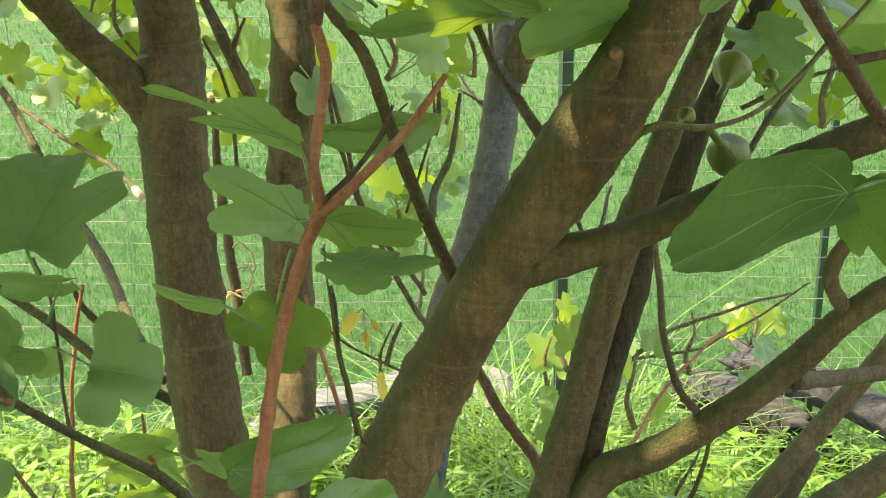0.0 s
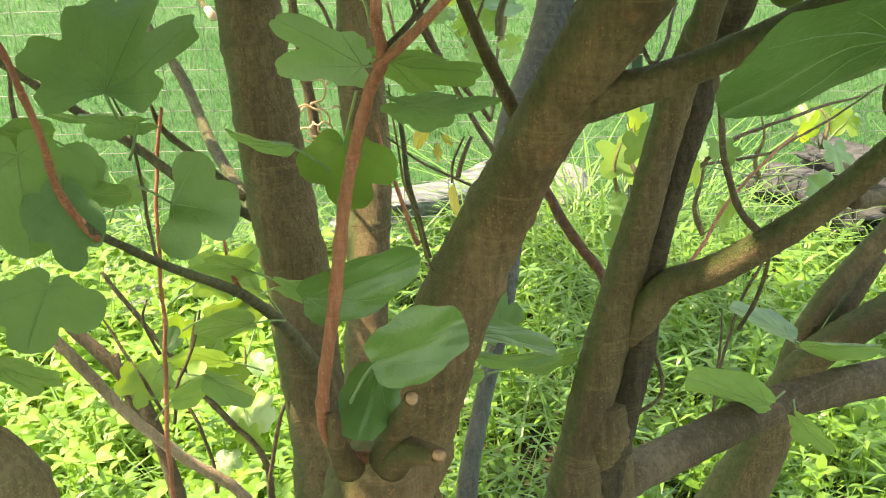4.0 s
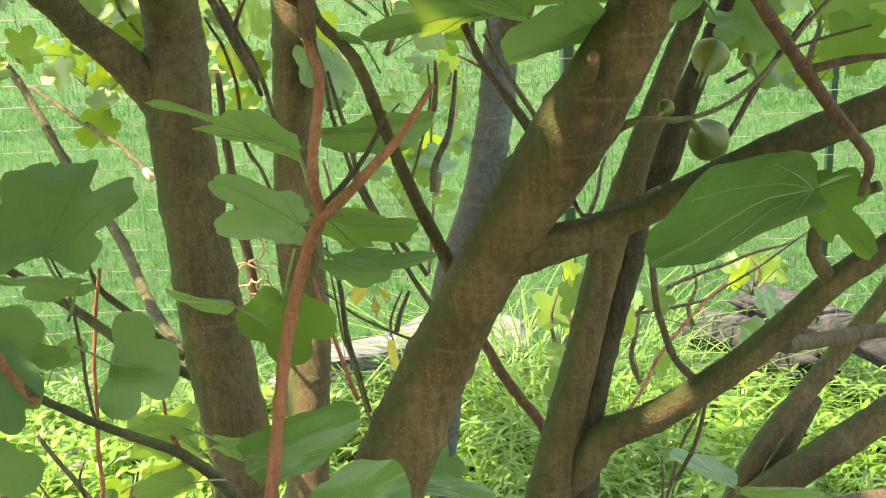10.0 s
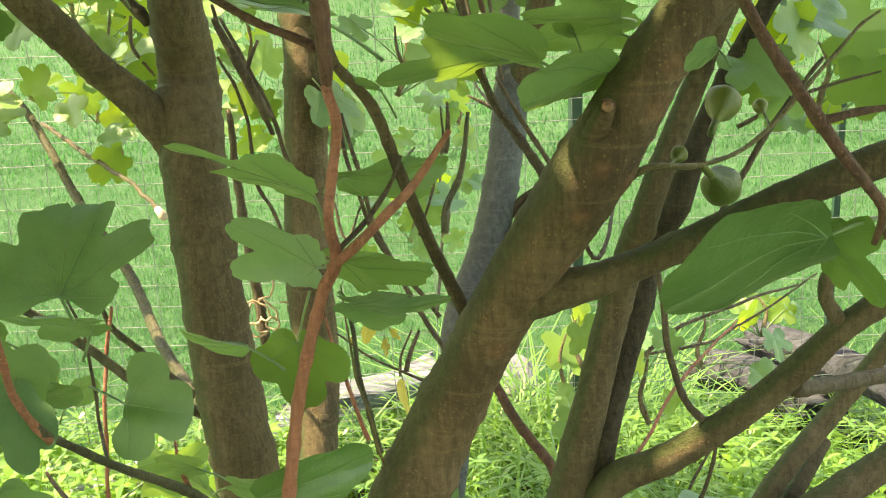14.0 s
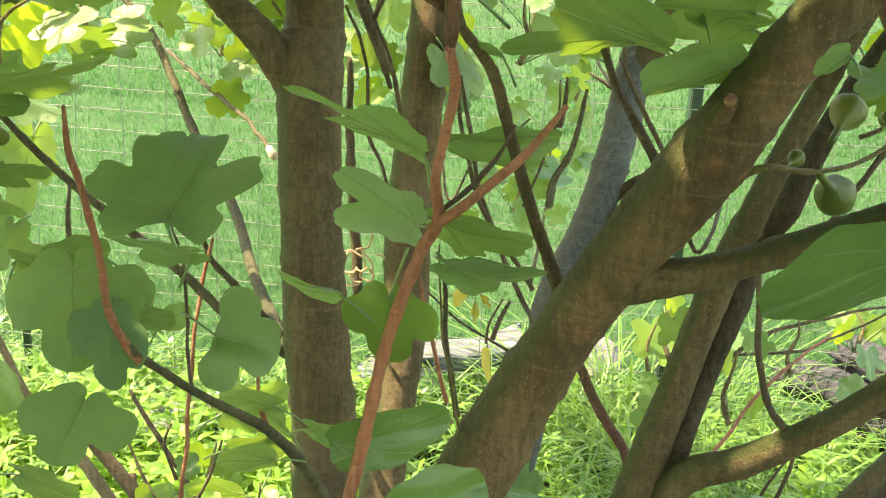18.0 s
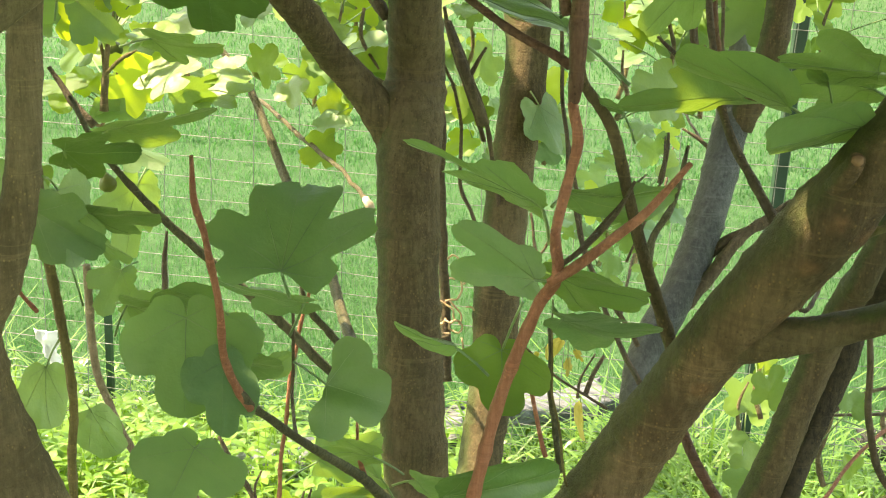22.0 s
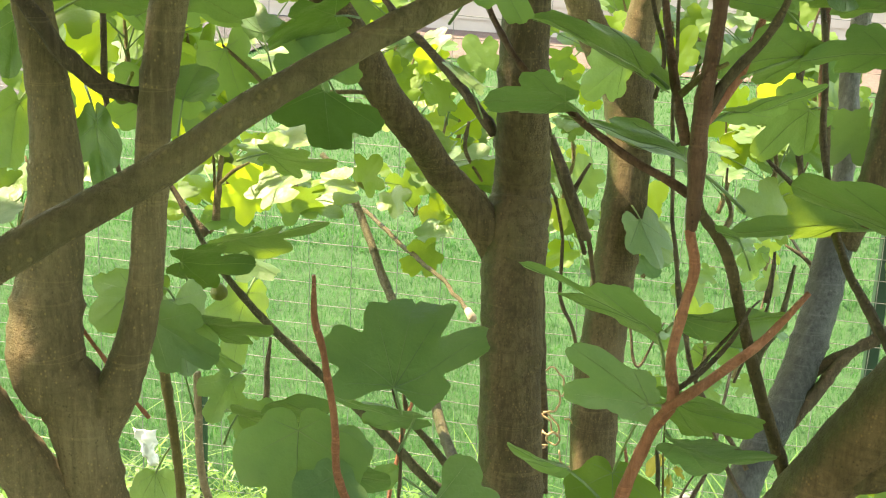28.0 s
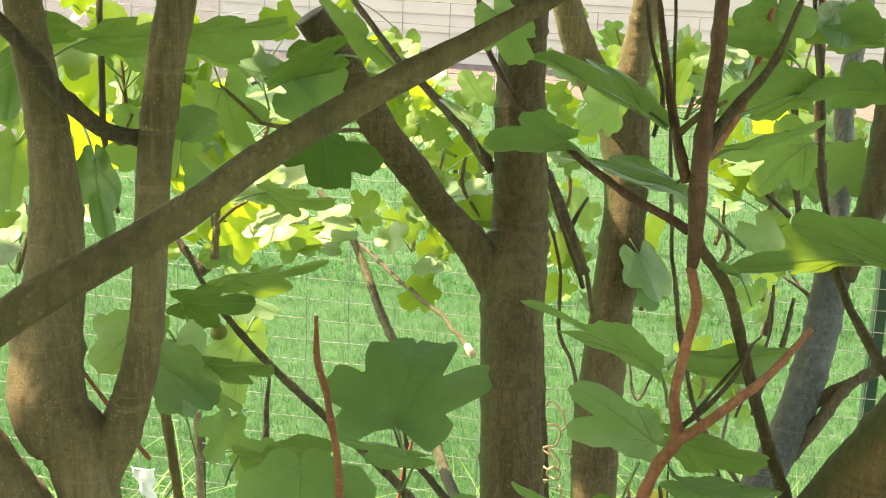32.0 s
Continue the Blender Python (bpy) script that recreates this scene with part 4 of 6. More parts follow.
stem("twig", bark_red, "", [(-0.265, 1.173, 0.949, 0.0027), (-0.272, 1.175, 0.974, 0.0025), (-0.277, 1.182, 1.008, 0.0018)])
stem("twig", bark_red, "", [(-0.390, 1.436, 1.043, 0.0029), (-0.403, 1.414, 0.944, 0.0027), (-0.412, 1.394, 0.827, 0.0028), (-0.417, 1.381, 0.724, 0.0031), (-0.431, 1.375, 0.592, 0.0035), (-0.441, 1.395, 0.465, 0.0036), (-0.421, 1.399, 0.256, 0.0037), (-0.392, 1.405, -0.030, 0.0042)])
stem("twig", bark_dark, "", [(-0.313, 1.026, 1.224, 0.0013), (-0.305, 1.029, 1.188, 0.0015), (-0.316, 1.068, 1.095, 0.0017), (-0.293, 1.013, 1.077, 0.0017)])
stem("limb", bark_olive, "", [(-0.737, 2.182, 1.139, 0.0051), (-0.671, 2.129, 1.093, 0.0063), (-0.618, 2.069, 1.032, 0.0065), (-0.570, 2.008, 0.973, 0.0070), (-0.473, 1.875, 0.900, 0.0076), (-0.402, 1.710, 0.864, 0.0076), (-0.312, 1.514, 0.859, 0.0083)])
stem("twig", bark_dark, "", [(-0.672, 2.213, 1.040, 0.0037), (-0.539, 2.017, 1.036, 0.0038), (-0.435, 1.811, 1.060, 0.0034), (-0.361, 1.626, 1.083, 0.0034)])
stem("limb", bark_olive, "", [(-0.630, 1.339, 1.271, 0.0025), (-0.609, 1.333, 1.236, 0.0030), (-0.581, 1.328, 1.202, 0.0037), (-0.537, 1.343, 1.146, 0.0045), (-0.474, 1.376, 1.071, 0.0051), (-0.415, 1.410, 1.001, 0.0055), (-0.364, 1.434, 0.936, 0.0059), (-0.305, 1.477, 0.874, 0.0066)])
stem("twig", bark_olive, "", [(-0.402, 1.437, 1.046, 0.0030), (-0.393, 1.446, 1.010, 0.0042), (-0.364, 1.472, 0.955, 0.0048), (-0.312, 1.461, 0.906, 0.0053)])
stem("limb", bark_yellow, "", [(-0.549, 1.078, 1.290, 0.0042), (-0.542, 1.071, 1.214, 0.0047), (-0.533, 1.075, 1.136, 0.0044), (-0.525, 1.076, 1.051, 0.0040), (-0.531, 1.081, 0.925, 0.0042), (-0.508, 1.098, 0.509, 0.0043), (-0.473, 1.123, -0.030, 0.0048)])
stem("limb", bark_tan, "pale tan bare stem", [(-0.572, 1.228, 1.126, 0.0041), (-0.573, 1.239, 1.016, 0.0043), (-0.574, 1.270, 0.954, 0.0042), (-0.558, 1.297, 0.878, 0.0044), (-0.531, 1.357, 0.775, 0.0072), (-0.476, 1.384, 0.654, 0.0070), (-0.420, 1.399, 0.573, 0.0073), (-0.344, 1.409, 0.480, 0.0075), (-0.329, 1.412, 0.264, 0.0076), (-0.305, 1.418, -0.030, 0.0086)])
stem("limb", bark_dark, "", [(-0.595, 1.561, 0.674, 0.0087), (-0.522, 1.549, 0.584, 0.0102), (-0.486, 1.524, 0.496, 0.0103), (-0.466, 1.510, 0.366, 0.0113), (-0.445, 1.509, 0.202, 0.0115), (-0.414, 1.509, -0.030, 0.0130)])
stem("limb", bark_dark, "", [(-0.542, 1.569, 0.622, 0.0050), (-0.530, 1.545, 0.577, 0.0065), (-0.505, 1.539, 0.524, 0.0071)])
stem("twig", bark_dark, "", [(-0.597, 1.726, 0.661, 0.0040), (-0.525, 1.684, 0.579, 0.0046), (-0.429, 1.633, 0.478, 0.0052), (-0.365, 1.600, 0.415, 0.0052), (-0.359, 1.591, 0.295, 0.0053), (-0.343, 1.587, 0.162, 0.0054), (-0.318, 1.582, -0.030, 0.0061)])
stem("twig", bark_dark, "", [(-0.285, 1.442, 0.635, 0.0023), (-0.305, 1.448, 0.587, 0.0031), (-0.330, 1.452, 0.453, 0.0032), (-0.314, 1.454, 0.249, 0.0033), (-0.292, 1.457, -0.030, 0.0037)])
stem("twig", bark_dark, "", [(0.240, 1.703, 0.794, 0.0032), (0.305, 1.724, 0.846, 0.0029), (0.411, 1.783, 0.857, 0.0026), (0.501, 1.836, 0.856, 0.0021)])
stem("twig", bark_dark, "", [(0.229, 1.711, 0.813, 0.0023), (0.352, 1.761, 0.804, 0.0023), (0.445, 1.822, 0.821, 0.0019), (0.530, 1.842, 0.870, 0.0017)])
stem("twig", bark_red, "", [(0.197, 1.394, 0.829, 0.0023), (0.277, 1.519, 0.872, 0.0024), (0.371, 1.636, 0.895, 0.0021)])
stem("twig", bark_yellow, "", [(0.120, 0.879, 1.356, 0.0038), (0.138, 0.877, 1.365, 0.0024), (0.172, 0.896, 1.359, 0.0020), (0.212, 0.920, 1.364, 0.0018), (0.250, 0.951, 1.388, 0.0019), (0.285, 0.982, 1.412, 0.0017), (0.326, 1.012, 1.433, 0.0015)])
stem("twig", bark_dark, "", [(0.266, 1.203, 1.290, 0.0024), (0.324, 1.213, 1.316, 0.0021), (0.397, 1.220, 1.334, 0.0015)])
stem("twig", bark_dark, "", [(0.234, 1.126, 1.234, 0.0026), (0.258, 1.139, 1.265, 0.0029), (0.282, 1.154, 1.303, 0.0029), (0.332, 1.177, 1.360, 0.0023)])
stem("twig", bark_dark, "", [(0.122, 1.216, 1.190, 0.0022), (0.140, 1.206, 1.165, 0.0025), (0.171, 1.321, 1.183, 0.0020)])
stem("twig", bark_dark, "", [(-0.307, 1.896, 1.272, 0.0032), (-0.264, 1.863, 1.190, 0.0039), (-0.242, 1.886, 1.113, 0.0037), (-0.224, 1.902, 1.018, 0.0036), (-0.214, 1.921, 0.904, 0.0037)])
stem("twig", bark_dark, "", [(-0.313, 1.876, 1.221, 0.0027), (-0.289, 1.899, 1.145, 0.0028), (-0.277, 1.903, 1.021, 0.0031), (-0.256, 1.889, 0.985, 0.0029), (-0.238, 1.899, 0.905, 0.0032)])
stem("twig", bark_dark, "", [(-0.097, 1.261, 1.302, 0.0025), (-0.081, 1.235, 1.237, 0.0025), (-0.065, 1.217, 1.191, 0.0023), (-0.026, 1.186, 1.115, 0.0028), (-0.011, 1.130, 1.111, 0.0030)])
stem("twig", bark_yellow, "", [(-0.080, 0.924, 1.268, 0.0008), (-0.075, 0.943, 1.180, 0.0010), (-0.061, 0.962, 1.094, 0.0012)])
stem("twig", bark_dark, "", [(-0.138, 1.457, 0.984, 0.0015), (-0.100, 1.446, 0.958, 0.0015), (-0.061, 1.438, 0.938, 0.0017), (-0.032, 1.433, 0.924, 0.0019)])
stem("twig", bark_red, "", [(-0.127, 1.235, 1.104, 0.0023), (-0.108, 1.210, 1.041, 0.0024), (-0.086, 1.198, 0.984, 0.0024)])
stem("twig", bark_dark, "", [(0.046, 2.616, 0.918, 0.0029), (0.025, 2.518, 0.809, 0.0028), (-0.014, 2.433, 0.732, 0.0031), (-0.029, 2.288, 0.639, 0.0033)])
stem("twig", bark_dark, "", [(0.042, 2.453, 1.048, 0.0024), (0.069, 2.335, 1.024, 0.0026), (0.102, 2.221, 1.009, 0.0027)])
stem("twig", bark_dark, "", [(-0.324, 1.995, 1.110, 0.0055), (-0.311, 1.953, 0.961, 0.0076), (-0.293, 1.917, 0.828, 0.0083), (-0.280, 1.885, 0.713, 0.0083)])
stem("twig", bark_dark, "", [(-0.122, 1.229, 1.612, 0.0017), (-0.115, 1.211, 1.546, 0.0019), (-0.095, 1.156, 1.347, 0.0020), (-0.067, 1.128, 1.235, 0.0021), (-0.015, 1.115, 1.156, 0.0023)])
stem("twig", bark_dark, "", [(-0.030, 1.229, 1.189, 0.0014), (-0.005, 1.275, 1.256, 0.0014), (-0.004, 1.308, 1.293, 0.0013)])
stem("twig", bark_dark, "", [(0.023, 1.787, 1.593, 0.0024), (0.036, 1.757, 1.486, 0.0024), (0.049, 1.732, 1.392, 0.0024), (0.062, 1.707, 1.298, 0.0026), (0.075, 1.705, 1.213, 0.0027)])
stem("twig", bark_dark, "", [(0.015, 1.959, 1.462, 0.0016), (0.017, 1.946, 1.417, 0.0020), (0.029, 1.926, 1.342, 0.0023), (0.040, 1.899, 1.245, 0.0025)])
stem("twig", bark_pale, "", [(-0.793, 1.821, 1.220, 0.0021), (-0.780, 1.805, 1.158, 0.0024), (-0.783, 1.788, 1.102, 0.0029), (-0.817, 1.790, 1.132, 0.0021)])
stem("twig", bark_pale, "", [(-0.608, 1.394, 1.441, 0.0023), (-0.576, 1.394, 1.416, 0.0025), (-0.550, 1.395, 1.402, 0.0027), (-0.454, 1.394, 1.403, 0.0025), (-0.426, 1.409, 1.397, 0.0028)])
stem("twig", bark_red, "", [(-0.648, 1.114, 1.244, 0.0016), (-0.649, 1.124, 1.209, 0.0022), (-0.618, 1.136, 1.156, 0.0022), (-0.592, 1.148, 1.106, 0.0021)])
stem("twig", bark_dark, "", [(-0.707, 1.308, 1.579, 0.0033), (-0.698, 1.287, 1.502, 0.0033), (-0.688, 1.271, 1.441, 0.0037), (-0.680, 1.256, 1.386, 0.0037), (-0.642, 1.198, 1.343, 0.0032)])
stem("twig", bark_dark, "", [(-0.431, 1.899, 1.277, 0.0027), (-0.430, 1.881, 1.234, 0.0032), (-0.400, 1.866, 1.196, 0.0027)])
stem("twig", bark_dark, "", [(0.053, 1.386, 1.299, 0.0027), (0.081, 1.377, 1.250, 0.0030), (0.113, 1.369, 1.202, 0.0030)])
stem("twig", bark_dark, "", [(-0.271, 1.913, 1.154, 0.0024), (-0.250, 1.901, 1.100, 0.0038), (-0.301, 1.880, 1.243, 0.0033), (-0.307, 1.842, 1.299, 0.0027)])
stem("cut_stub", bark_scarred, "dark stub with a pale orange sawn end", [(0.091, 0.890, 1.368, 0.0114), (0.096, 0.867, 1.390, 0.0085), (0.099, 0.846, 1.408, 0.0068), (0.101, 0.833, 1.420, 0.0060)], main_trunk)
stem("cut_face", scar_mat, "small orange sawn end", [(0.101, 0.835, 1.418, 0.0042), (0.102, 0.830, 1.422, 0.0034), (0.102, 0.829, 1.423, 0.0016)], main_trunk)
stem("cut_stub", bark_scarred, "knobbly stub of a removed shoot", [(-0.100, 0.890, 0.962, 0.0152), (-0.089, 0.867, 1.006, 0.0112), (-0.077, 0.850, 1.037, 0.0084), (-0.072, 0.838, 1.057, 0.0070)], main_trunk)
stem("cut_face", cut_wood, "pale sawn end of a stub", [(-0.073, 0.842, 1.052, 0.0050), (-0.072, 0.836, 1.060, 0.0045), (-0.071, 0.835, 1.063, 0.0025)], main_trunk)
stem("cut_stub", bark_scarred, "knobbly stub of a removed shoot", [(-0.097, 0.888, 0.960, 0.0152), (-0.081, 0.861, 0.992, 0.0117), (-0.064, 0.836, 1.008, 0.0088), (-0.054, 0.820, 1.019, 0.0066)], main_trunk)
stem("cut_face", cut_wood, "pale sawn end of a stub", [(-0.057, 0.822, 1.018, 0.0041), (-0.052, 0.816, 1.022, 0.0041), (-0.051, 0.814, 1.023, 0.0025)], main_trunk)
stem("cut_stub", bark_scarred, "knobbly stub of a removed shoot", [(-0.130, 0.885, 0.957, 0.0117), (-0.134, 0.867, 0.987, 0.0087), (-0.133, 0.849, 1.019, 0.0059), (-0.133, 0.848, 1.038, 0.0042)], main_trunk)
stem("cut_stub", heart_wood, "pale sawn twig end", [(-0.365, 1.628, 1.087, 0.0046), (-0.357, 1.615, 1.083, 0.0053), (-0.353, 1.610, 1.082, 0.0042)])
stem("cut_stub", bark_scarred, "swollen stump of old cuts", [(-0.128, 0.938, 0.846, 0.0469), (-0.116, 0.934, 0.899, 0.0409), (-0.100, 0.932, 0.934, 0.0284), (-0.089, 0.931, 0.951, 0.0141)], main_trunk)
stem("twig", bark_dark, "", [(-0.424, 2.079, 1.107, 0.0037), (-0.447, 2.085, 1.144, 0.0031), (-0.471, 2.092, 1.182, 0.0021)])
stem("twig", bark_dark, "", [(-0.438, 2.080, 1.121, 0.0031), (-0.439, 2.093, 1.166, 0.0024), (-0.448, 2.099, 1.192, 0.0018)])
stem("twig", bark_dark, "", [(0.045, 1.658, 0.968, 0.0110), (0.079, 1.679, 1.014, 0.0092), (0.117, 1.701, 1.061, 0.0073), (0.176, 1.726, 1.105, 0.0061)])
stem("twig", bark_dark, "", [(-0.023, 0.963, 1.360, 0.0011), (-0.032, 0.948, 1.353, 0.0012), (-0.046, 0.928, 1.334, 0.0013), (-0.065, 0.897, 1.318, 0.0014)])
stem("twig", bark_dark, "", [(-0.185, 2.073, 0.934, 0.0024), (-0.166, 2.053, 0.875, 0.0026), (-0.133, 2.084, 0.944, 0.0018)])
stem("limb", bark_redbrown, "", [(-0.076, 0.866, 1.433, 0.0037), (-0.076, 0.864, 1.464, 0.0055), (-0.077, 0.865, 1.483, 0.0060), (-0.077, 0.868, 1.512, 0.0058), (-0.073, 0.873, 1.562, 0.0050), (-0.072, 0.879, 1.618, 0.0046), (-0.067, 0.881, 1.693, 0.0038)])
stem("twig", bark_redbrown, "", [(-0.084, 0.867, 1.489, 0.0040), (-0.093, 0.877, 1.510, 0.0037), (-0.100, 0.895, 1.538, 0.0033), (-0.109, 0.914, 1.572, 0.0030), (-0.117, 0.937, 1.618, 0.0026)])
stem("twig", bark_dark, "", [(-0.078, 0.872, 1.499, 0.0044), (-0.070, 0.874, 1.518, 0.0040), (-0.058, 0.871, 1.536, 0.0036), (-0.043, 0.870, 1.557, 0.0032), (-0.032, 0.868, 1.579, 0.0028), (-0.022, 0.869, 1.610, 0.0024)])
stem("twig", bark_yellow, "", [(-0.092, 0.874, 1.518, 0.0025), (-0.079, 0.870, 1.531, 0.0025), (-0.062, 0.866, 1.542, 0.0021)])
stem("twig", bark_dark, "", [(-0.112, 0.935, 1.504, 0.0016), (-0.107, 0.945, 1.534, 0.0018), (-0.119, 0.954, 1.571, 0.0018), (-0.125, 0.965, 1.612, 0.0016)])
stem("twig", bark_dark, "", [(0.051, 2.076, 1.459, 0.0021), (0.043, 2.062, 1.419, 0.0024), (0.033, 2.043, 1.364, 0.0026), (0.032, 2.023, 1.300, 0.0029), (0.043, 2.007, 1.237, 0.0029)])
stem("trunk", bark, "shared foot of the twin trunks", [(0.091, 1.143, 0.840, 0.0259), (0.088, 1.140, 0.794, 0.0320), (0.086, 1.144, 0.740, 0.0368), (0.085, 1.147, 0.685, 0.0399), (0.080, 1.196, 0.376, 0.0407), (0.073, 1.270, -0.030, 0.0459)])
stem("twig", bark_dark, "", [(-0.540, 1.527, 0.709, 0.0019), (-0.506, 1.502, 0.661, 0.0024), (-0.482, 1.486, 0.631, 0.0026), (-0.458, 1.479, 0.576, 0.0026)])
stem("twig", bark_dark, "", [(-0.445, 1.519, 0.584, 0.0024), (-0.421, 1.506, 0.537, 0.0027), (-0.411, 1.502, 0.490, 0.0027), (-0.410, 1.496, 0.438, 0.0027)])
stem("twig", bark_dark, "", [(-0.406, 1.536, 0.712, 0.0021), (-0.419, 1.508, 0.664, 0.0024), (-0.443, 1.501, 0.614, 0.0026), (-0.456, 1.500, 0.552, 0.0026)])
stem("twig", bark_dark, "", [(-0.477, 1.539, 0.725, 0.0019), (-0.483, 1.524, 0.699, 0.0021), (-0.467, 1.521, 0.652, 0.0026)])
stem("twig", bark_dark, "", [(-0.056, 1.634, 0.905, 0.0017), (-0.070, 1.620, 0.875, 0.0019), (-0.072, 1.610, 0.850, 0.0021)])
stem("twig", bark_dark, "", [(0.325, 1.551, 0.765, 0.0019), (0.300, 1.529, 0.728, 0.0021), (0.275, 1.505, 0.667, 0.0023), (0.258, 1.481, 0.587, 0.0023)])
stem("twig", bark_dark, "", [(0.275, 1.557, 0.678, 0.0017), (0.268, 1.527, 0.626, 0.0019), (0.261, 1.507, 0.550, 0.0020)])
stem("twig", bark_redbrown, "", [(0.024, 1.511, 1.560, 0.0042), (0.030, 1.488, 1.480, 0.0042), (0.034, 1.477, 1.403, 0.0042), (0.048, 1.503, 1.337, 0.0037)])
stem("twig", bark_dark, "", [(0.012, 1.634, 1.446, 0.0033), (0.016, 1.616, 1.382, 0.0039), (0.027, 1.617, 1.305, 0.0040)])
stem("twig", bark_dark, "", [(-0.017, 1.594, 1.334, 0.0026), (0.000, 1.593, 1.318, 0.0033), (0.016, 1.612, 1.299, 0.0033)])
stem("twig", bark_dark, "", [(-0.279, 1.692, 1.312, 0.0058), (-0.260, 1.683, 1.267, 0.0065), (-0.244, 1.694, 1.221, 0.0066), (-0.229, 1.715, 1.175, 0.0067)])
stem("twig", bark_dark, "", [(-0.228, 1.693, 1.279, 0.0029), (-0.242, 1.692, 1.252, 0.0036), (-0.250, 1.696, 1.234, 0.0044)])
stem("twig", bark_dark, "", [(0.003, 1.467, 1.252, 0.0025), (0.003, 1.460, 1.228, 0.0031), (-0.001, 1.451, 1.198, 0.0031)])
stem("twig", bark_dark, "", [(0.034, 1.968, 1.123, 0.0025), (0.055, 1.969, 1.112, 0.0033), (0.077, 1.969, 1.097, 0.0033)])
stem("twig", bark_dark, "", [(-0.658, 1.700, 0.987, 0.0031), (-0.657, 1.685, 0.947, 0.0039), (-0.653, 1.669, 0.903, 0.0047)])
stem("twig", bark_dark, "", [(-0.714, 1.474, 1.263, 0.0039), (-0.685, 1.464, 1.227, 0.0046), (-0.656, 1.459, 1.204, 0.0053)])
stem("twig", bark_pale, "", [(-0.668, 1.543, 1.285, 0.0034), (-0.667, 1.528, 1.247, 0.0041), (-0.669, 1.522, 1.203, 0.0055)])
stem("twig", bark_yellow, "", [(-0.615, 1.497, 1.287, 0.0020), (-0.641, 1.507, 1.268, 0.0027), (-0.666, 1.528, 1.247, 0.0027)])
stem("twig", bark_olive, "", [(0.026, 1.460, 1.242, 0.0031), (0.016, 1.435, 1.185, 0.0037), (0.000, 1.419, 1.150, 0.0043), (-0.006, 1.406, 1.121, 0.0049)])
stem("twig", bark_dark, "", [(-0.062, 1.525, 0.898, 0.0035), (-0.054, 1.537, 0.924, 0.0035), (-0.042, 1.547, 0.944, 0.0028)])
stem("twig", bark_olive, "", [(-0.091, 1.095, 1.173, 0.0025), (-0.084, 1.073, 1.119, 0.0025), (-0.070, 1.047, 1.056, 0.0030)])


# ---- fig tree: leaves ----
leaf("w", (-0.286, 0.921, 1.269), (-0.004, 0.079, 0.054), (0.067, 0.010, 0.001), (-0.282, 0.933, 1.244))
leaf("c", (-0.249, 0.916, 1.183), (0.050, 0.002, -0.012), (-0.008, -0.016, -0.038), (-0.279, 0.936, 1.189), [leaf_dark, leaf_vein])
leaf("o", (-0.346, 1.008, 1.148), (0.038, 0.003, -0.005), (-0.002, 0.014, -0.020), (-0.361, 1.024, 1.138))
leaf("v", (-0.091, 0.888, 1.351), (-0.100, 0.027, 0.040), (-0.012, 0.027, -0.025), (-0.084, 0.860, 1.336))
leaf("y", (-0.091, 0.859, 1.308), (-0.057, 0.028, 0.028), (-0.032, 0.010, -0.028), (-0.078, 0.850, 1.313))
leaf("3", (-0.073, 0.878, 1.275), (0.071, 0.006, -0.013), (-0.006, 0.036, -0.030), (-0.080, 0.881, 1.282))
leaf("o", (-0.080, 0.940, 1.345), (0.084, 0.029, -0.008), (0.001, 0.014, -0.019), (-0.087, 0.908, 1.346))
leaf("3", (-0.081, 0.899, 1.299), (0.065, -0.017, -0.015), (-0.010, 0.031, -0.030), (-0.080, 0.879, 1.303))
leaf("r", (-0.116, 0.916, 1.227), (0.008, -0.044, -0.033), (0.037, 0.001, -0.002), (-0.102, 0.902, 1.274), [leaf_mid, leaf_vein])
leaf("o", (-0.150, 0.868, 1.124), (0.088, 0.019, 0.019), (0.005, 0.002, -0.025), (-0.129, 0.897, 1.089), [leaf_dark, leaf_vein])
leaf("o", (-0.101, 0.849, 1.081), (0.072, 0.032, 0.011), (0.009, -0.004, -0.030), (-0.121, 0.860, 1.039), [leaf_dark, leaf_vein])
leaf("o", (-0.100, 0.891, 1.052), (-0.017, -0.044, -0.040), (0.024, -0.001, -0.005), (-0.127, 0.902, 1.010), [leaf_dark, leaf_vein])
leaf("3", (-0.010, 1.140, 0.914), (-0.002, 0.052, 0.035), (0.024, -0.001, -0.004), (-0.041, 1.138, 0.869))
leaf("o", (0.218, 0.733, 1.367), (-0.101, -0.002, -0.029), (0.016, 0.032, -0.041), (0.251, 0.755, 1.367), [leaf_dark, leaf_vein])
leaf("3", (0.220, 0.760, 1.355), (0.044, 0.004, -0.042), (0.008, -0.021, 0.028), (0.260, 0.783, 1.357), [leaf_dark, leaf_vein])
leaf("3", (0.041, 0.991, 1.417), (-0.092, -0.015, -0.004), (0.005, 0.024, -0.023), (0.070, 1.012, 1.406))
leaf("o", (0.067, 0.913, 1.430), (-0.076, 0.023, 0.032), (-0.001, 0.035, -0.022), (0.081, 0.932, 1.417))
leaf("o", (0.116, 0.877, 1.431), (-0.071, -0.023, -0.006), (0.007, 0.025, -0.023), (0.130, 0.902, 1.433))
leaf("3", (0.125, 0.940, 1.452), (-0.073, -0.026, 0.016), (0.005, 0.029, -0.025), (0.137, 0.961, 1.445))
leaf("5", (0.002, 1.116, 1.476), (-0.041, 0.001, -0.040), (0.027, 0.027, -0.025))
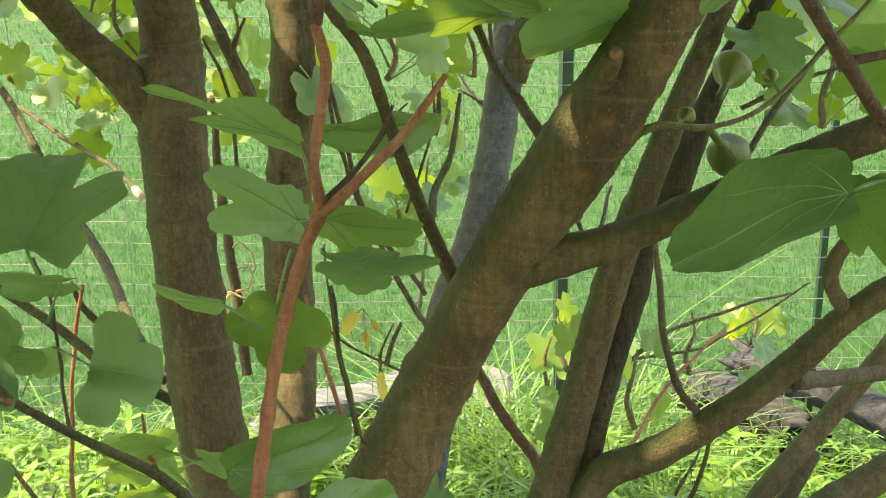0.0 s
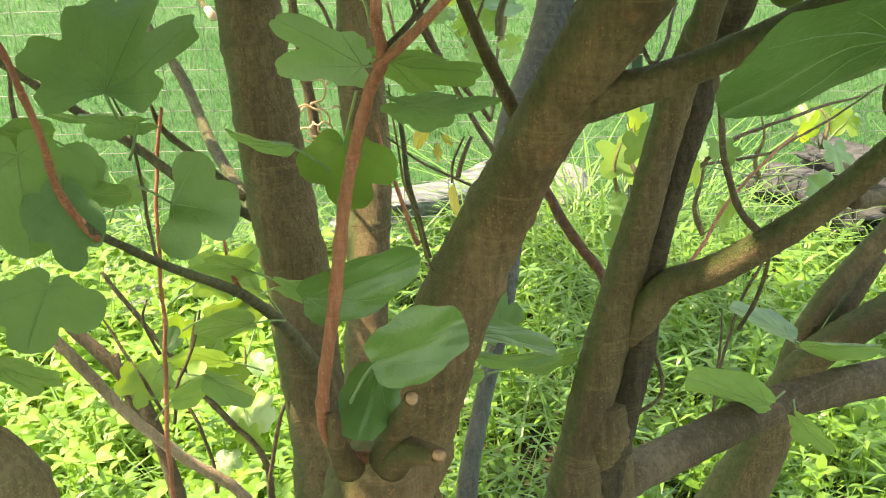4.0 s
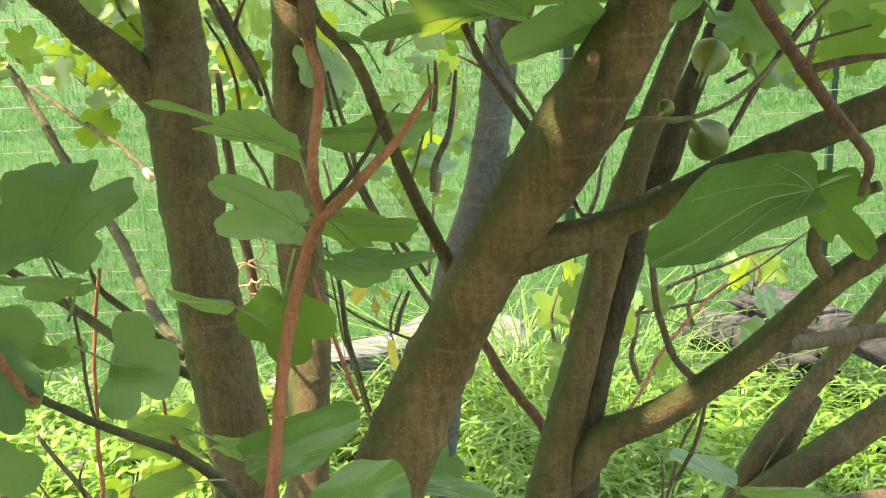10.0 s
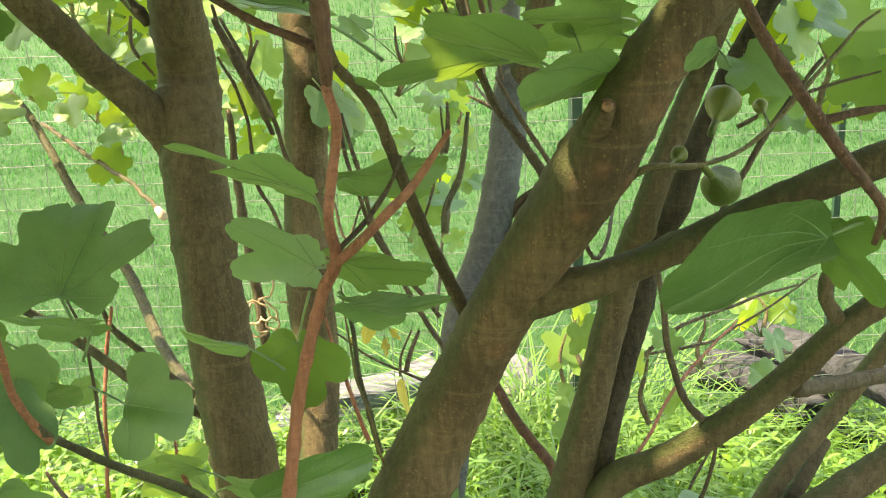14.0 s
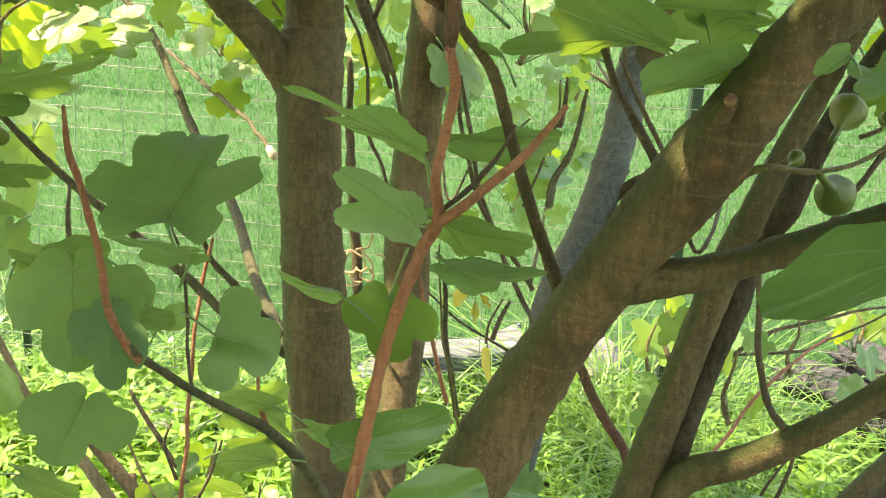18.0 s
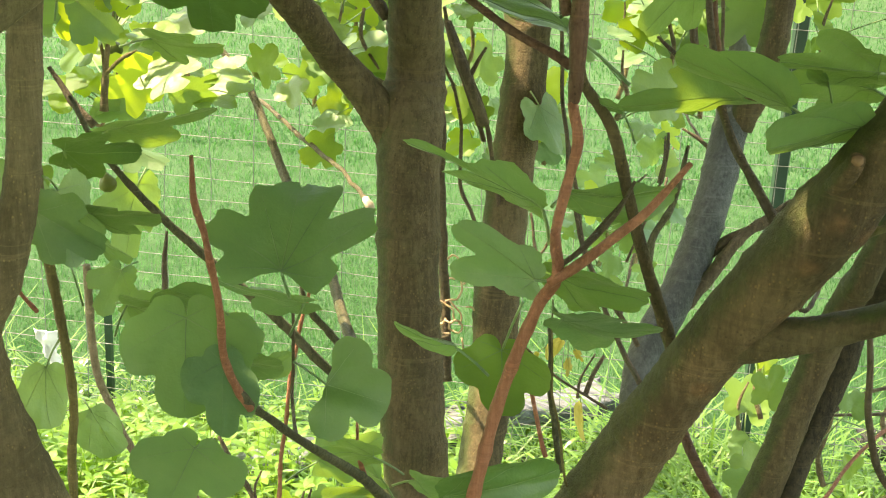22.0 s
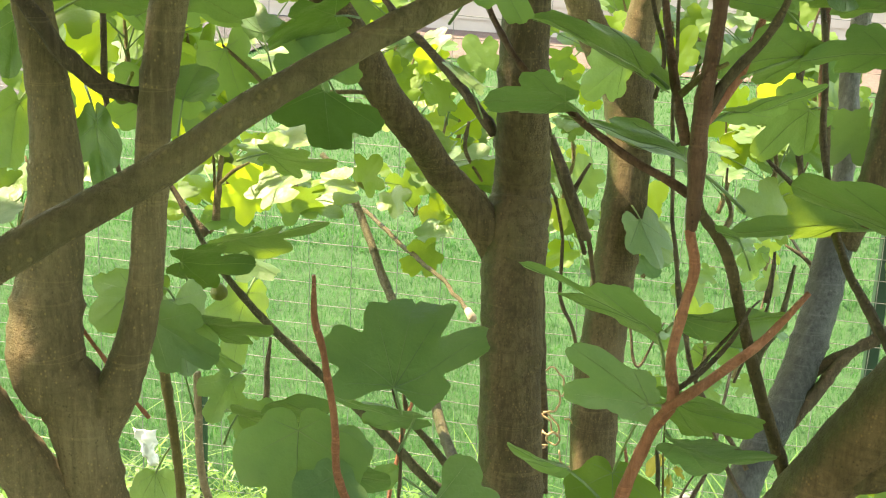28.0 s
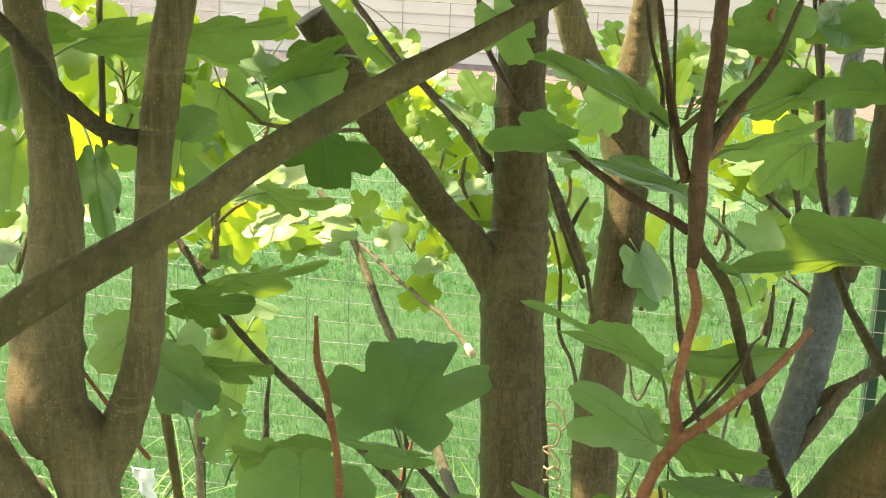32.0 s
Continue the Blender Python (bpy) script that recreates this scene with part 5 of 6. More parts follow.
leaf("3", (-0.566, 1.171, 1.264), (0.068, 0.028, -0.009), (-0.012, 0.018, -0.033), (-0.565, 1.192, 1.234), [leaf_dark, leaf_vein])
leaf("3", (-0.539, 1.212, 1.276), (0.104, 0.031, 0.014), (-0.013, 0.042, -0.028), (-0.556, 1.224, 1.257))
leaf("b", (-0.426, 1.178, 1.444), (0.017, -0.033, -0.051), (0.051, 0.020, -0.005), (-0.447, 1.210, 1.457), [leaf_dark, leaf_vein])
leaf("5", (-0.428, 1.218, 1.507), (-0.066, -0.011, -0.025), (-0.005, 0.033, -0.028), (-0.415, 1.251, 1.502), [leaf_dark, leaf_vein])
leaf("3", (-0.516, 1.281, 1.354), (0.064, 0.029, -0.019), (-0.018, 0.041, -0.029))
leaf("r", (-0.374, 0.961, 1.206), (0.017, -0.054, -0.064), (0.055, 0.009, 0.003), (-0.398, 0.988, 1.199))
leaf("r", (-0.333, 0.927, 1.187), (0.014, -0.047, -0.043), (0.034, 0.002, -0.006), (-0.341, 0.960, 1.191))
leaf("r", (-0.348, 0.901, 1.124), (-0.009, -0.047, -0.034), (0.046, 0.003, -0.010), (-0.339, 0.922, 1.120))
leaf("o", (-0.354, 1.002, 1.191), (0.021, -0.010, -0.034), (0.019, 0.015, 0.003), (-0.369, 1.018, 1.182))
leaf("o", (-0.379, 1.055, 1.175), (-0.060, 0.003, 0.001), (-0.011, 0.021, -0.026), (-0.369, 1.079, 1.149))
leaf("o", (-0.264, 1.262, 0.901), (-0.075, 0.030, 0.021), (0.007, 0.009, -0.031), (-0.246, 1.283, 0.848))
leaf("o", (-0.263, 1.205, 0.895), (-0.061, -0.010, 0.003), (-0.007, 0.028, -0.036), (-0.238, 1.240, 0.875))
leaf("3", (-0.545, 1.059, 1.245), (0.057, 0.014, -0.040), (-0.016, -0.004, -0.033), (-0.566, 1.084, 1.263))
leaf("3", (-0.281, 0.981, 1.220), (-0.075, -0.008, 0.006), (0.002, -0.021, 0.020), (-0.296, 0.987, 1.186))
leaf("o", (-0.142, 0.852, 1.256), (-0.045, -0.003, 0.009), (0.002, -0.011, 0.010))
leaf("3", (-0.181, 0.956, 1.086), (0.043, -0.003, -0.010), (-0.001, 0.013, -0.021))
leaf("o", (-0.043, 1.110, 0.937), (0.087, 0.000, -0.009), (0.002, -0.026, 0.003))
leaf("o", (-0.032, 1.126, 0.904), (0.082, -0.002, -0.012), (-0.000, 0.015, -0.018))
leaf("o", (-0.058, 1.091, 0.906), (0.032, -0.000, -0.004), (0.001, 0.007, -0.016))
leaf("o", (0.160, 0.789, 1.466), (-0.021, -0.004, -0.009), (0.002, 0.007, -0.010))
leaf("o", (0.092, 0.941, 1.443), (-0.015, 0.002, 0.006), (0.002, 0.005, -0.008))
leaf("o", (-0.044, 0.909, 1.418), (-0.020, 0.003, 0.007), (0.001, 0.007, -0.006))
leaf("o", (-0.568, 1.115, 1.067), (0.003, -0.020, -0.057), (0.017, 0.028, -0.008), (-0.539, 1.083, 1.111))
leaf("3", (-0.571, 1.335, 1.226), (0.046, -0.000, -0.026), (0.006, 0.028, 0.011))
leaf("3", (-0.593, 1.122, 1.249), (-0.040, 0.008, -0.043), (0.027, -0.003, -0.023), (-0.579, 1.109, 1.266))
leaf("5", (-0.545, 1.110, 1.249), (0.015, -0.022, -0.069), (0.025, 0.041, -0.010), (-0.526, 1.040, 1.284))
leaf("3", (-0.529, 1.125, 1.223), (0.070, 0.010, -0.010), (-0.000, 0.030, -0.027), (-0.539, 1.108, 1.239))
leaf("3", (-0.586, 1.414, 1.154), (-0.014, -0.033, -0.082), (0.024, 0.042, -0.017))
leaf("5", (-0.434, 1.219, 1.445), (-0.047, 0.006, 0.055), (0.027, 0.036, 0.017))
leaf("o", (-0.567, 1.184, 1.422), (0.005, 0.034, 0.030), (0.027, 0.004, -0.004))
leaf("r", (-0.622, 1.116, 1.409), (0.012, -0.017, -0.068), (0.014, 0.023, -0.005), (-0.659, 1.168, 1.430), [leaf_dark, leaf_vein])
leaf("5", (-0.627, 1.196, 1.505), (0.044, 0.002, -0.024), (0.004, 0.013, -0.031))
leaf("3", (-0.618, 1.097, 1.524), (0.082, 0.019, 0.006), (-0.004, 0.032, -0.025))
leaf("3", (-0.556, 1.163, 1.523), (0.095, 0.022, 0.006), (-0.004, 0.033, -0.026))
leaf("5", (-0.602, 1.502, 1.440), (-0.032, 0.043, 0.040), (0.046, 0.007, -0.011))
leaf("3", (-0.168, 0.900, 1.505), (-0.056, -0.012, 0.001), (-0.004, 0.025, -0.021), (-0.152, 0.899, 1.492))
leaf("3", (-0.111, 0.887, 1.529), (-0.078, -0.003, 0.044), (-0.000, 0.039, 0.002), (-0.100, 0.877, 1.523))
leaf("3", (-0.206, 0.803, 1.599), (0.020, -0.005, -0.032), (0.018, 0.009, 0.006), (-0.239, 0.837, 1.559))
leaf("3", (-0.086, 0.927, 1.466), (-0.088, -0.009, 0.033), (-0.002, 0.033, 0.002))
leaf("3", (-0.015, 0.933, 1.543), (-0.057, -0.014, -0.006), (-0.001, 0.023, -0.025), (-0.082, 0.889, 1.515))
leaf("3", (0.044, 0.946, 1.546), (-0.063, -0.013, 0.002), (-0.003, 0.028, -0.021))
leaf("3", (-0.060, 0.922, 1.503), (0.066, 0.018, 0.014), (-0.002, 0.015, -0.011))
leaf("3", (-0.030, 0.918, 1.574), (-0.041, -0.006, 0.009), (0.005, 0.016, -0.018))
leaf("3", (-0.340, 1.442, 1.410), (-0.029, 0.024, 0.026), (0.025, 0.002, -0.011))
leaf("3", (0.135, 1.010, 1.425), (-0.069, -0.007, 0.007), (-0.000, 0.027, -0.029))
leaf("5", (-0.174, 1.932, 1.150), (0.031, -0.014, -0.070), (0.035, 0.038, -0.002))
leaf("o", (0.281, 1.257, 0.740), (-0.084, 0.033, 0.028), (-0.005, 0.017, -0.033), (0.307, 1.306, 0.725))
leaf("o", (0.337, 1.374, 0.743), (0.088, -0.021, -0.006), (0.010, 0.037, -0.038), (0.335, 1.418, 0.720))
leaf("o", (0.334, 1.393, 0.737), (-0.067, 0.038, 0.036), (0.014, 0.039, -0.013), (0.346, 1.431, 0.700))
leaf("o", (0.278, 1.301, 0.718), (-0.031, 0.034, 0.024), (0.017, 0.029, -0.011), (0.313, 1.332, 0.707))
leaf("3", (0.309, 1.252, 0.729), (0.029, -0.044, -0.022), (-0.006, 0.020, -0.027), (0.311, 1.277, 0.734))
leaf("o", (0.009, 1.144, 0.877), (0.059, 0.022, -0.007), (0.002, 0.021, -0.025), (-0.024, 1.139, 0.871))
leaf("o", (-0.336, 1.253, 0.796), (0.048, 0.005, -0.039), (-0.011, 0.009, -0.025))
leaf("o", (-0.387, 1.281, 0.745), (0.041, 0.028, 0.006), (-0.000, 0.009, -0.025))
leaf("o", (-0.331, 1.278, 0.858), (0.062, 0.005, 0.003), (0.001, 0.019, -0.029))
leaf("3", (-0.354, 1.339, 0.866), (0.074, 0.018, 0.024), (0.010, 0.019, -0.040))
leaf("o", (-0.390, 1.585, 0.594), (-0.086, -0.001, 0.007), (-0.001, 0.029, -0.036))
leaf("o", (-0.425, 1.614, 0.546), (-0.065, -0.018, -0.025), (0.006, 0.022, -0.033))
leaf("3", (-0.485, 1.080, 0.930), (0.058, -0.006, -0.017), (-0.002, 0.013, -0.032))
leaf("o", (-0.530, 1.094, 1.185), (-0.020, 0.015, 0.047), (0.022, 0.020, -0.002))
leaf("3", (-0.565, 1.238, 1.151), (0.036, -0.003, -0.020), (0.005, 0.009, -0.021))
leaf("3", (-0.505, 1.178, 1.113), (0.040, 0.003, -0.027), (0.014, 0.010, 0.021))
leaf("3", (0.044, 1.040, 1.574), (-0.059, -0.012, 0.002), (-0.002, 0.025, -0.023))
leaf("5", (-0.592, 1.232, 1.420), (-0.062, -0.022, -0.029), (0.020, 0.021, -0.039))
leaf("3", (-0.870, 1.419, 1.353), (-0.011, -0.025, -0.076), (0.019, 0.039, -0.016))
leaf("5", (-0.457, 1.442, 1.495), (-0.063, -0.007, 0.021), (0.019, 0.009, -0.039))
leaf("3", (-0.188, 1.587, 1.431), (-0.047, -0.022, -0.040), (0.018, 0.014, -0.030))
leaf("5", (-0.583, 1.175, 1.223), (-0.063, -0.020, -0.024), (0.008, 0.023, -0.040))
leaf("o", (-0.363, 1.060, 1.117), (-0.003, 0.016, 0.045), (0.018, 0.019, -0.006), (-0.341, 1.040, 1.113))
leaf("o", (-0.358, 1.132, 1.078), (0.027, 0.009, 0.013), (0.006, 0.006, -0.015))
leaf("o", (-0.476, 1.089, 1.151), (0.066, 0.006, -0.009), (0.002, 0.024, -0.028), (-0.501, 1.122, 1.102))
leaf("o", (-0.536, 1.137, 1.013), (0.028, -0.012, -0.043), (0.013, 0.026, 0.000))
leaf("3", (-0.536, 1.232, 1.124), (-0.019, -0.019, -0.044), (0.022, 0.013, -0.015))
leaf("3", (-0.255, 1.164, 0.982), (-0.056, -0.006, 0.006), (0.002, 0.017, -0.027))
leaf("r", (-0.035, 0.975, 1.595), (0.002, 0.011, -0.037), (0.030, 0.027, -0.001), (-0.031, 1.002, 1.613), [leaf_dark, leaf_vein])
leaf("o", (0.012, 1.038, 1.597), (-0.001, -0.010, -0.033), (0.019, 0.025, -0.001), (0.016, 1.065, 1.612), [leaf_dark, leaf_vein])
leaf("3", (-0.689, 1.379, 1.448), (0.053, 0.003, -0.026), (-0.018, 0.009, -0.028), (-0.707, 1.401, 1.463), [leaf_dark, leaf_vein])
leaf("5", (-0.608, 1.394, 1.439), (0.035, -0.015, -0.077), (0.032, 0.031, 0.010), (-0.627, 1.417, 1.460))
leaf("o", (-0.721, 1.183, 1.526), (0.049, 0.006, -0.014), (-0.014, 0.013, -0.018), (-0.744, 1.204, 1.544), [leaf_dark, leaf_vein])
leaf("r", (-0.754, 1.216, 1.482), (-0.005, -0.018, -0.059), (0.019, 0.025, -0.002), (-0.751, 1.247, 1.512), [leaf_dark, leaf_vein])
leaf("3", (-0.631, 1.304, 1.514), (0.072, 0.003, -0.040), (-0.017, 0.011, -0.023), (-0.652, 1.324, 1.522))

# wilted leaves on a thin shoot
leaf("o", (-0.099, 1.601, 0.933), (-0.018, -0.010, -0.025), (0.007, 0.008, -0.008), (-0.092, 1.603, 0.937), [leaf_yellow, leaf_yellow])
leaf("3", (-0.088, 1.583, 0.914), (0.001, -0.008, -0.020), (0.006, -0.000, -0.000), (-0.091, 1.594, 0.941), [leaf_yellow, leaf_yellow])
leaf("o", (-0.066, 1.527, 0.885), (0.004, -0.018, -0.044), (0.005, 0.009, -0.004), (-0.068, 1.530, 0.892), [leaf_yellow, leaf_yellow])
leaf("o", (-0.128, 1.594, 0.915), (-0.005, -0.005, -0.012), (0.004, -0.000, -0.001), (-0.103, 1.601, 0.932), [leaf_yellow, leaf_yellow])
leaf("3", (-0.081, 1.606, 0.917), (0.012, -0.005, -0.012), (0.003, 0.002, 0.004), (-0.092, 1.612, 0.933), [leaf_yellow, leaf_yellow])

# leaves on the shoots behind, gathered round their twigs
sprout = random.Random(21)


def spray(cx, cy, cz, n, spread, size):
    """A thin shoot with leaves held out on their stalks, shaded and lit colours mixed."""
    lo, hi = -spread[2] * 1.1 - 0.03, spread[2] * 1.1
    axis = [(cx + 0.007 * math.sin(9 * cx + 2 * k), cy + 0.01 * k, cz + lo + (hi - lo) * k / 3, 0.0042 - 0.0007 * k) for k in range(4)]
    stem("twig", bark_pale, "", axis)
    for _ in range(int(n * 1.5)):
        o = Vector([sprout.gauss(0, s) for s in spread])
        b = Vector((cx, cy, cz)) + o
        # the blades hang towards the light at their backs, a few lie flatter
        n_ = Vector((sprout.uniform(-0.5, 0.8), -0.75, sprout.choice((sprout.uniform(-0.3, 0.4), sprout.uniform(0.4, 1.6), sprout.uniform(0.8, 2.4))))).normalized()
        t1 = n_.cross(Vector((0, 0, 1))).normalized()
        a = sprout.uniform(0, 6.283)
        V = (t1 * math.cos(a) + n_.cross(t1) * math.sin(a)) * size * sprout.uniform(0.45, 1.0)
        U = V.cross(n_) * sprout.uniform(0.55, 0.7)
        fz = min(max(b.z - 0.05, cz + lo), cz + hi)
        k = (fz - cz - lo) / (hi - lo) * 3
        leaf(sprout.choice("335wb"), b, V, U, (cx + 0.007 * math.sin(9 * cx + 2 * k), cy + 0.01 * k, fz), [sprout.choice((leaf_light, leaf_mid, leaf_green, leaf_green, leaf_mid)), leaf_vein], False)


spray(-0.774, 1.816, 1.189, 8, (0.058, 0.070, 0.037), 0.078)
spray(-0.647, 1.745, 1.217, 6, (0.039, 0.070, 0.023), 0.078)
spray(-0.592, 2.200, 1.274, 13, (0.057, 0.070, 0.047), 0.078)
spray(-0.484, 2.107, 1.243, 3, (0.036, 0.070, 0.054), 0.078)
spray(-0.319, 2.217, 1.139, 8, (0.038, 0.070, 0.057), 0.070)
spray(-0.166, 2.126, 1.081, 6, (0.027, 0.070, 0.045), 0.078)
spray(-0.063, 2.183, 1.198, 3, (0.054, 0.070, 0.054), 0.078)
spray(0.007, 2.006, 1.268, 6, (0.049, 0.070, 0.041), 0.078)
spray(-0.022, 2.120, 1.313, 2, (0.052, 0.070, 0.035), 0.078)
spray(0.134, 2.037, 1.281, 4, (0.033, 0.070, 0.041), 0.078)
spray(-0.072, 2.387, 0.816, 10, (0.072, 0.070, 0.046), 0.070)
spray(-1.064, 1.801, 1.344, 11, (0.049, 0.070, 0.049), 0.086)
spray(-0.811, 1.553, 1.405, 11, (0.042, 0.070, 0.042), 0.086)
spray(-0.910, 1.481, 1.232, 5, (0.028, 0.070, 0.028), 0.078)
spray(-0.676, 1.566, 1.350, 6, (0.049, 0.070, 0.035), 0.086)
spray(-0.489, 1.984, 1.221, 8, (0.049, 0.070, 0.041), 0.078)
spray(-0.535, 2.135, 1.060, 3, (0.045, 0.070, 0.023), 0.070)
spray(-0.312, 2.175, 1.160, 4, (0.045, 0.070, 0.054), 0.070)
spray(-0.053, 1.677, 1.263, 2, (0.042, 0.070, 0.024), 0.078)
spray(0.020, 2.336, 1.026, 2, (0.049, 0.070, 0.020), 0.070)
spray(0.054, 1.977, 1.205, 2, (0.041, 0.070, 0.033), 0.078)
spray(-0.008, 2.369, 0.839, 4, (0.062, 0.070, 0.051), 0.070)
spray(0.353, 1.767, 0.819, 2, (0.032, 0.070, 0.024), 0.050)
spray(0.476, 1.913, 0.779, 4, (0.043, 0.070, 0.010), 0.050)
spray(0.278, 1.180, 1.367, 6, (0.025, 0.070, 0.020), 0.070)
spray(0.249, 1.609, 0.828, 2, (0.022, 0.070, 0.030), 0.050)
spray(0.176, 1.769, 0.823, 2, (0.016, 0.070, 0.024), 0.050)
spray(0.420, 1.462, 1.265, 4, (0.031, 0.070, 0.031), 0.078)
spray(-0.456, 1.636, 0.589, 5, (0.048, 0.070, 0.032), 0.070)
spray(-0.415, 1.738, 0.460, 4, (0.043, 0.070, 0.035), 0.080)
spray(0.158, 1.775, 0.771, 3, (0.024, 0.070, 0.032), 0.080)
spray(-0.873, 1.755, 1.411, 11, (0.055, 0.070, 0.031), 0.078)
spray(-0.954, 1.705, 1.303, 8, (0.039, 0.070, 0.031), 0.078)
spray(-0.808, 1.756, 1.369, 4, (0.047, 0.070, 0.031), 0.078)
spray(-0.793, 2.064, 1.317, 4, (0.045, 0.070, 0.045), 0.078)
spray(-0.655, 2.105, 1.358, 8, (0.054, 0.070, 0.036), 0.078)
spray(-0.261, 2.304, 1.387, 8, (0.057, 0.070, 0.038), 0.078)
spray(-0.129, 2.325, 1.365, 9, (0.057, 0.070, 0.047), 0.078)
spray(0.062, 2.258, 1.360, 9, (0.054, 0.070, 0.045), 0.078)
spray(0.217, 1.945, 1.299, 3, (0.047, 0.070, 0.031), 0.075)
spray(0.168, 2.243, 1.246, 2, (0.045, 0.070, 0.027), 0.075)
spray(-0.492, 2.135, 1.208, 6, (0.054, 0.070, 0.027), 0.075)
spray(-0.580, 2.195, 1.114, 5, (0.038, 0.070, 0.038), 0.070)
spray(-0.352, 2.372, 1.324, 8, (0.049, 0.070, 0.049), 0.075)
spray(-0.174, 2.313, 1.354, 7, (0.038, 0.070, 0.047), 0.075)
spray(-0.049, 2.249, 1.408, 6, (0.045, 0.070, 0.036), 0.075)
spray(-0.605, 2.124, 1.386, 6, (0.045, 0.070, 0.036), 0.075)

# ---- unseen crown, added overhead and behind the camera to block light ----
verts, faces, slots = [], [], []
crown = random.Random(5)
# holes left along the sun's rays so that these points are lit
sun_gaps = [(Vector(p[:3]), p[3]) for p in ((0.208, 1.074, 1.051, 0.02), (-0.361, 1.625, 1.082, -0.01), (-0.522, 0.795, 1.407, -0.01), (-0.281, 1.239, 0.885, 0.00), (-0.564, 1.340, 1.247, 0.00), (-0.523, 0.975, 1.474, 0.00), (0.067, 0.878, 1.421, -0.03), (-0.336, 1.450, 1.434, 0.00), (-0.811, 1.553, 1.405, 0.10), (-1.064, 1.801, 1.344, 0.08), (-0.676, 1.566, 1.350, 0.10), (-0.774, 1.816, 1.189, 0.05), (-0.592, 2.200, 1.274, 0.03), (-0.484, 2.107, 1.243, 0.03), (-0.063, 2.183, 1.198, 0.00), (0.005, 2.065, 1.291, 0.03), (-0.628, 1.490, 0.654, 0.12), (-0.690, 1.749, 0.305, 0.16), (-0.527, 1.773, 0.329, 0.08), (-0.427, 1.653, 0.310, 0.05), (0.082, 1.873, 0.241, -0.02), (-0.622, 1.634, 0.827, 0.12), (0.044, 0.885, 1.325, -0.06), (-0.015, 0.982, 1.416, -0.02), (0.017, 0.989, 1.422, -0.03), (0.600, 1.850, 0.150, 0.10), (0.320, 1.620, 0.150, 0.06), (0.900, 1.950, 0.100, 0.10), (0.300, 2.100, 0.100, 0.05), (0.120, 1.620, 0.150, 0.02), (-0.545, 0.940, 1.000, 0.04), (-0.500, 0.980, 0.860, 0.05), (-0.610, 0.925, 1.250, 0.00), (0.494, 1.406, 0.696, 0.00), (0.542, 1.435, 0.687, 0.00))]
for k in range(9500):
    x, y = crown.uniform(-2.7, 1.5), crown.uniform(-1.9, 2.85)
    # behind the camera the added leaves hang lower, to dim surfaces facing it
    z = crown.uniform(1.93 if y > -0.7 else 1.15, 2.95)
    a, tilt, size = crown.uniform(0, 6.283), crown.uniform(-0.5, 0.2), crown.uniform(0.11, 0.19)
    lean = Vector((crown.uniform(-0.5, 0.5), crown.uniform(-0.5, 0.5), 1))
    at = Vector((x, y, z))
    if noise.noise((x * 1.6, y * 1.6, z * 0.6 + 3)) < -0.45 or (y > 1.85 and x < -1.3) or (y > 2.08 and k % 4):
        continue
    dome = ((x + 0.65) / 2.05) ** 2 + ((y - 0.55) / 2.4) ** 2 + ((z - 2.25) / (0.72 if y > -0.7 else 1.2)) ** 2 + 0.5 * noise.noise((x * 1.3, y * 1.3, z * 2))
    if dome > 1:
        continue
    V = Vector((math.cos(a), math.sin(a), tilt)).normalized() * size
    mid = at + V * 0.5
    if any(((mid - p) - sun_dir * (mid - p).dot(sun_dir)).length < size * 0.52 + r for p, r in sun_gaps):
        continue
    U = V.cross(lean).normalized() * V.length * 0.55
    v, f, s = leaf_mesh("5", V, U, k * 0.37, 0.15, 2, False)
    o = len(verts)
    verts += [p + at for p in v]
    faces += [tuple(i + o for i in q) for q in f]
tagged(raw("crown_leaves", verts, faces, leaf_green, fig_tree, "", True), kind="stuff")


# ---- figs, dry vine, tag on the fence ----
def fruit(at, r, foot):
    """An unripe fig: a pear-shaped body with ribs, an eye at the end and a short stalk."""
    c, f = Vector(at), Vector(foot)
    d = (c - f).normalized()
    x = d.cross(Vector((0.2, 1, 0.3))).normalized()
    y = d.cross(x)
    prof = [(-1.4, 0.2), (-1.2, 0.28), (-0.95, 0.44), (-0.6, 0.72), (-0.25, 0.92), (0.1, 1.0), (0.5, 0.93), (0.8, 0.66), (0.95, 0.34), (0.98, 0.15), (1.04, 0.1)]
    verts, faces = [], []
    for t, w in prof:
        for k in range(20):
            a = 2 * math.pi * k / 20
            q = w * (1 + 0.03 * math.cos(5 * a + at[0] * 40))
            verts.append(c + d * t * r + (x * math.cos(a) + y * math.sin(a)) * r * q)
    for i in range(len(prof) - 1):
        for k in range(20):
            faces.append((i * 20 + k, i * 20 + (k + 1) % 20, (i + 1) * 20 + (k + 1) % 20, (i + 1) * 20 + k))
    verts.append(c + d * 1.02 * r)
    n = (len(prof) - 1) * 20
    faces += [(n + k, n + (k + 1) % 20, len(verts) - 1) for k in range(20)]
    line = spline([(*f, r * 0.2), (*(c - d * r * 1.35), r * 0.2)], 0.006)
    tv, tf = tube(line, 8)
    o = len(verts)
    verts += tv
    faces += [tuple(i + o for i in q) for q in tf]
    raw("fig", verts, faces, fig_green, fig_tree, "unripe green fig")


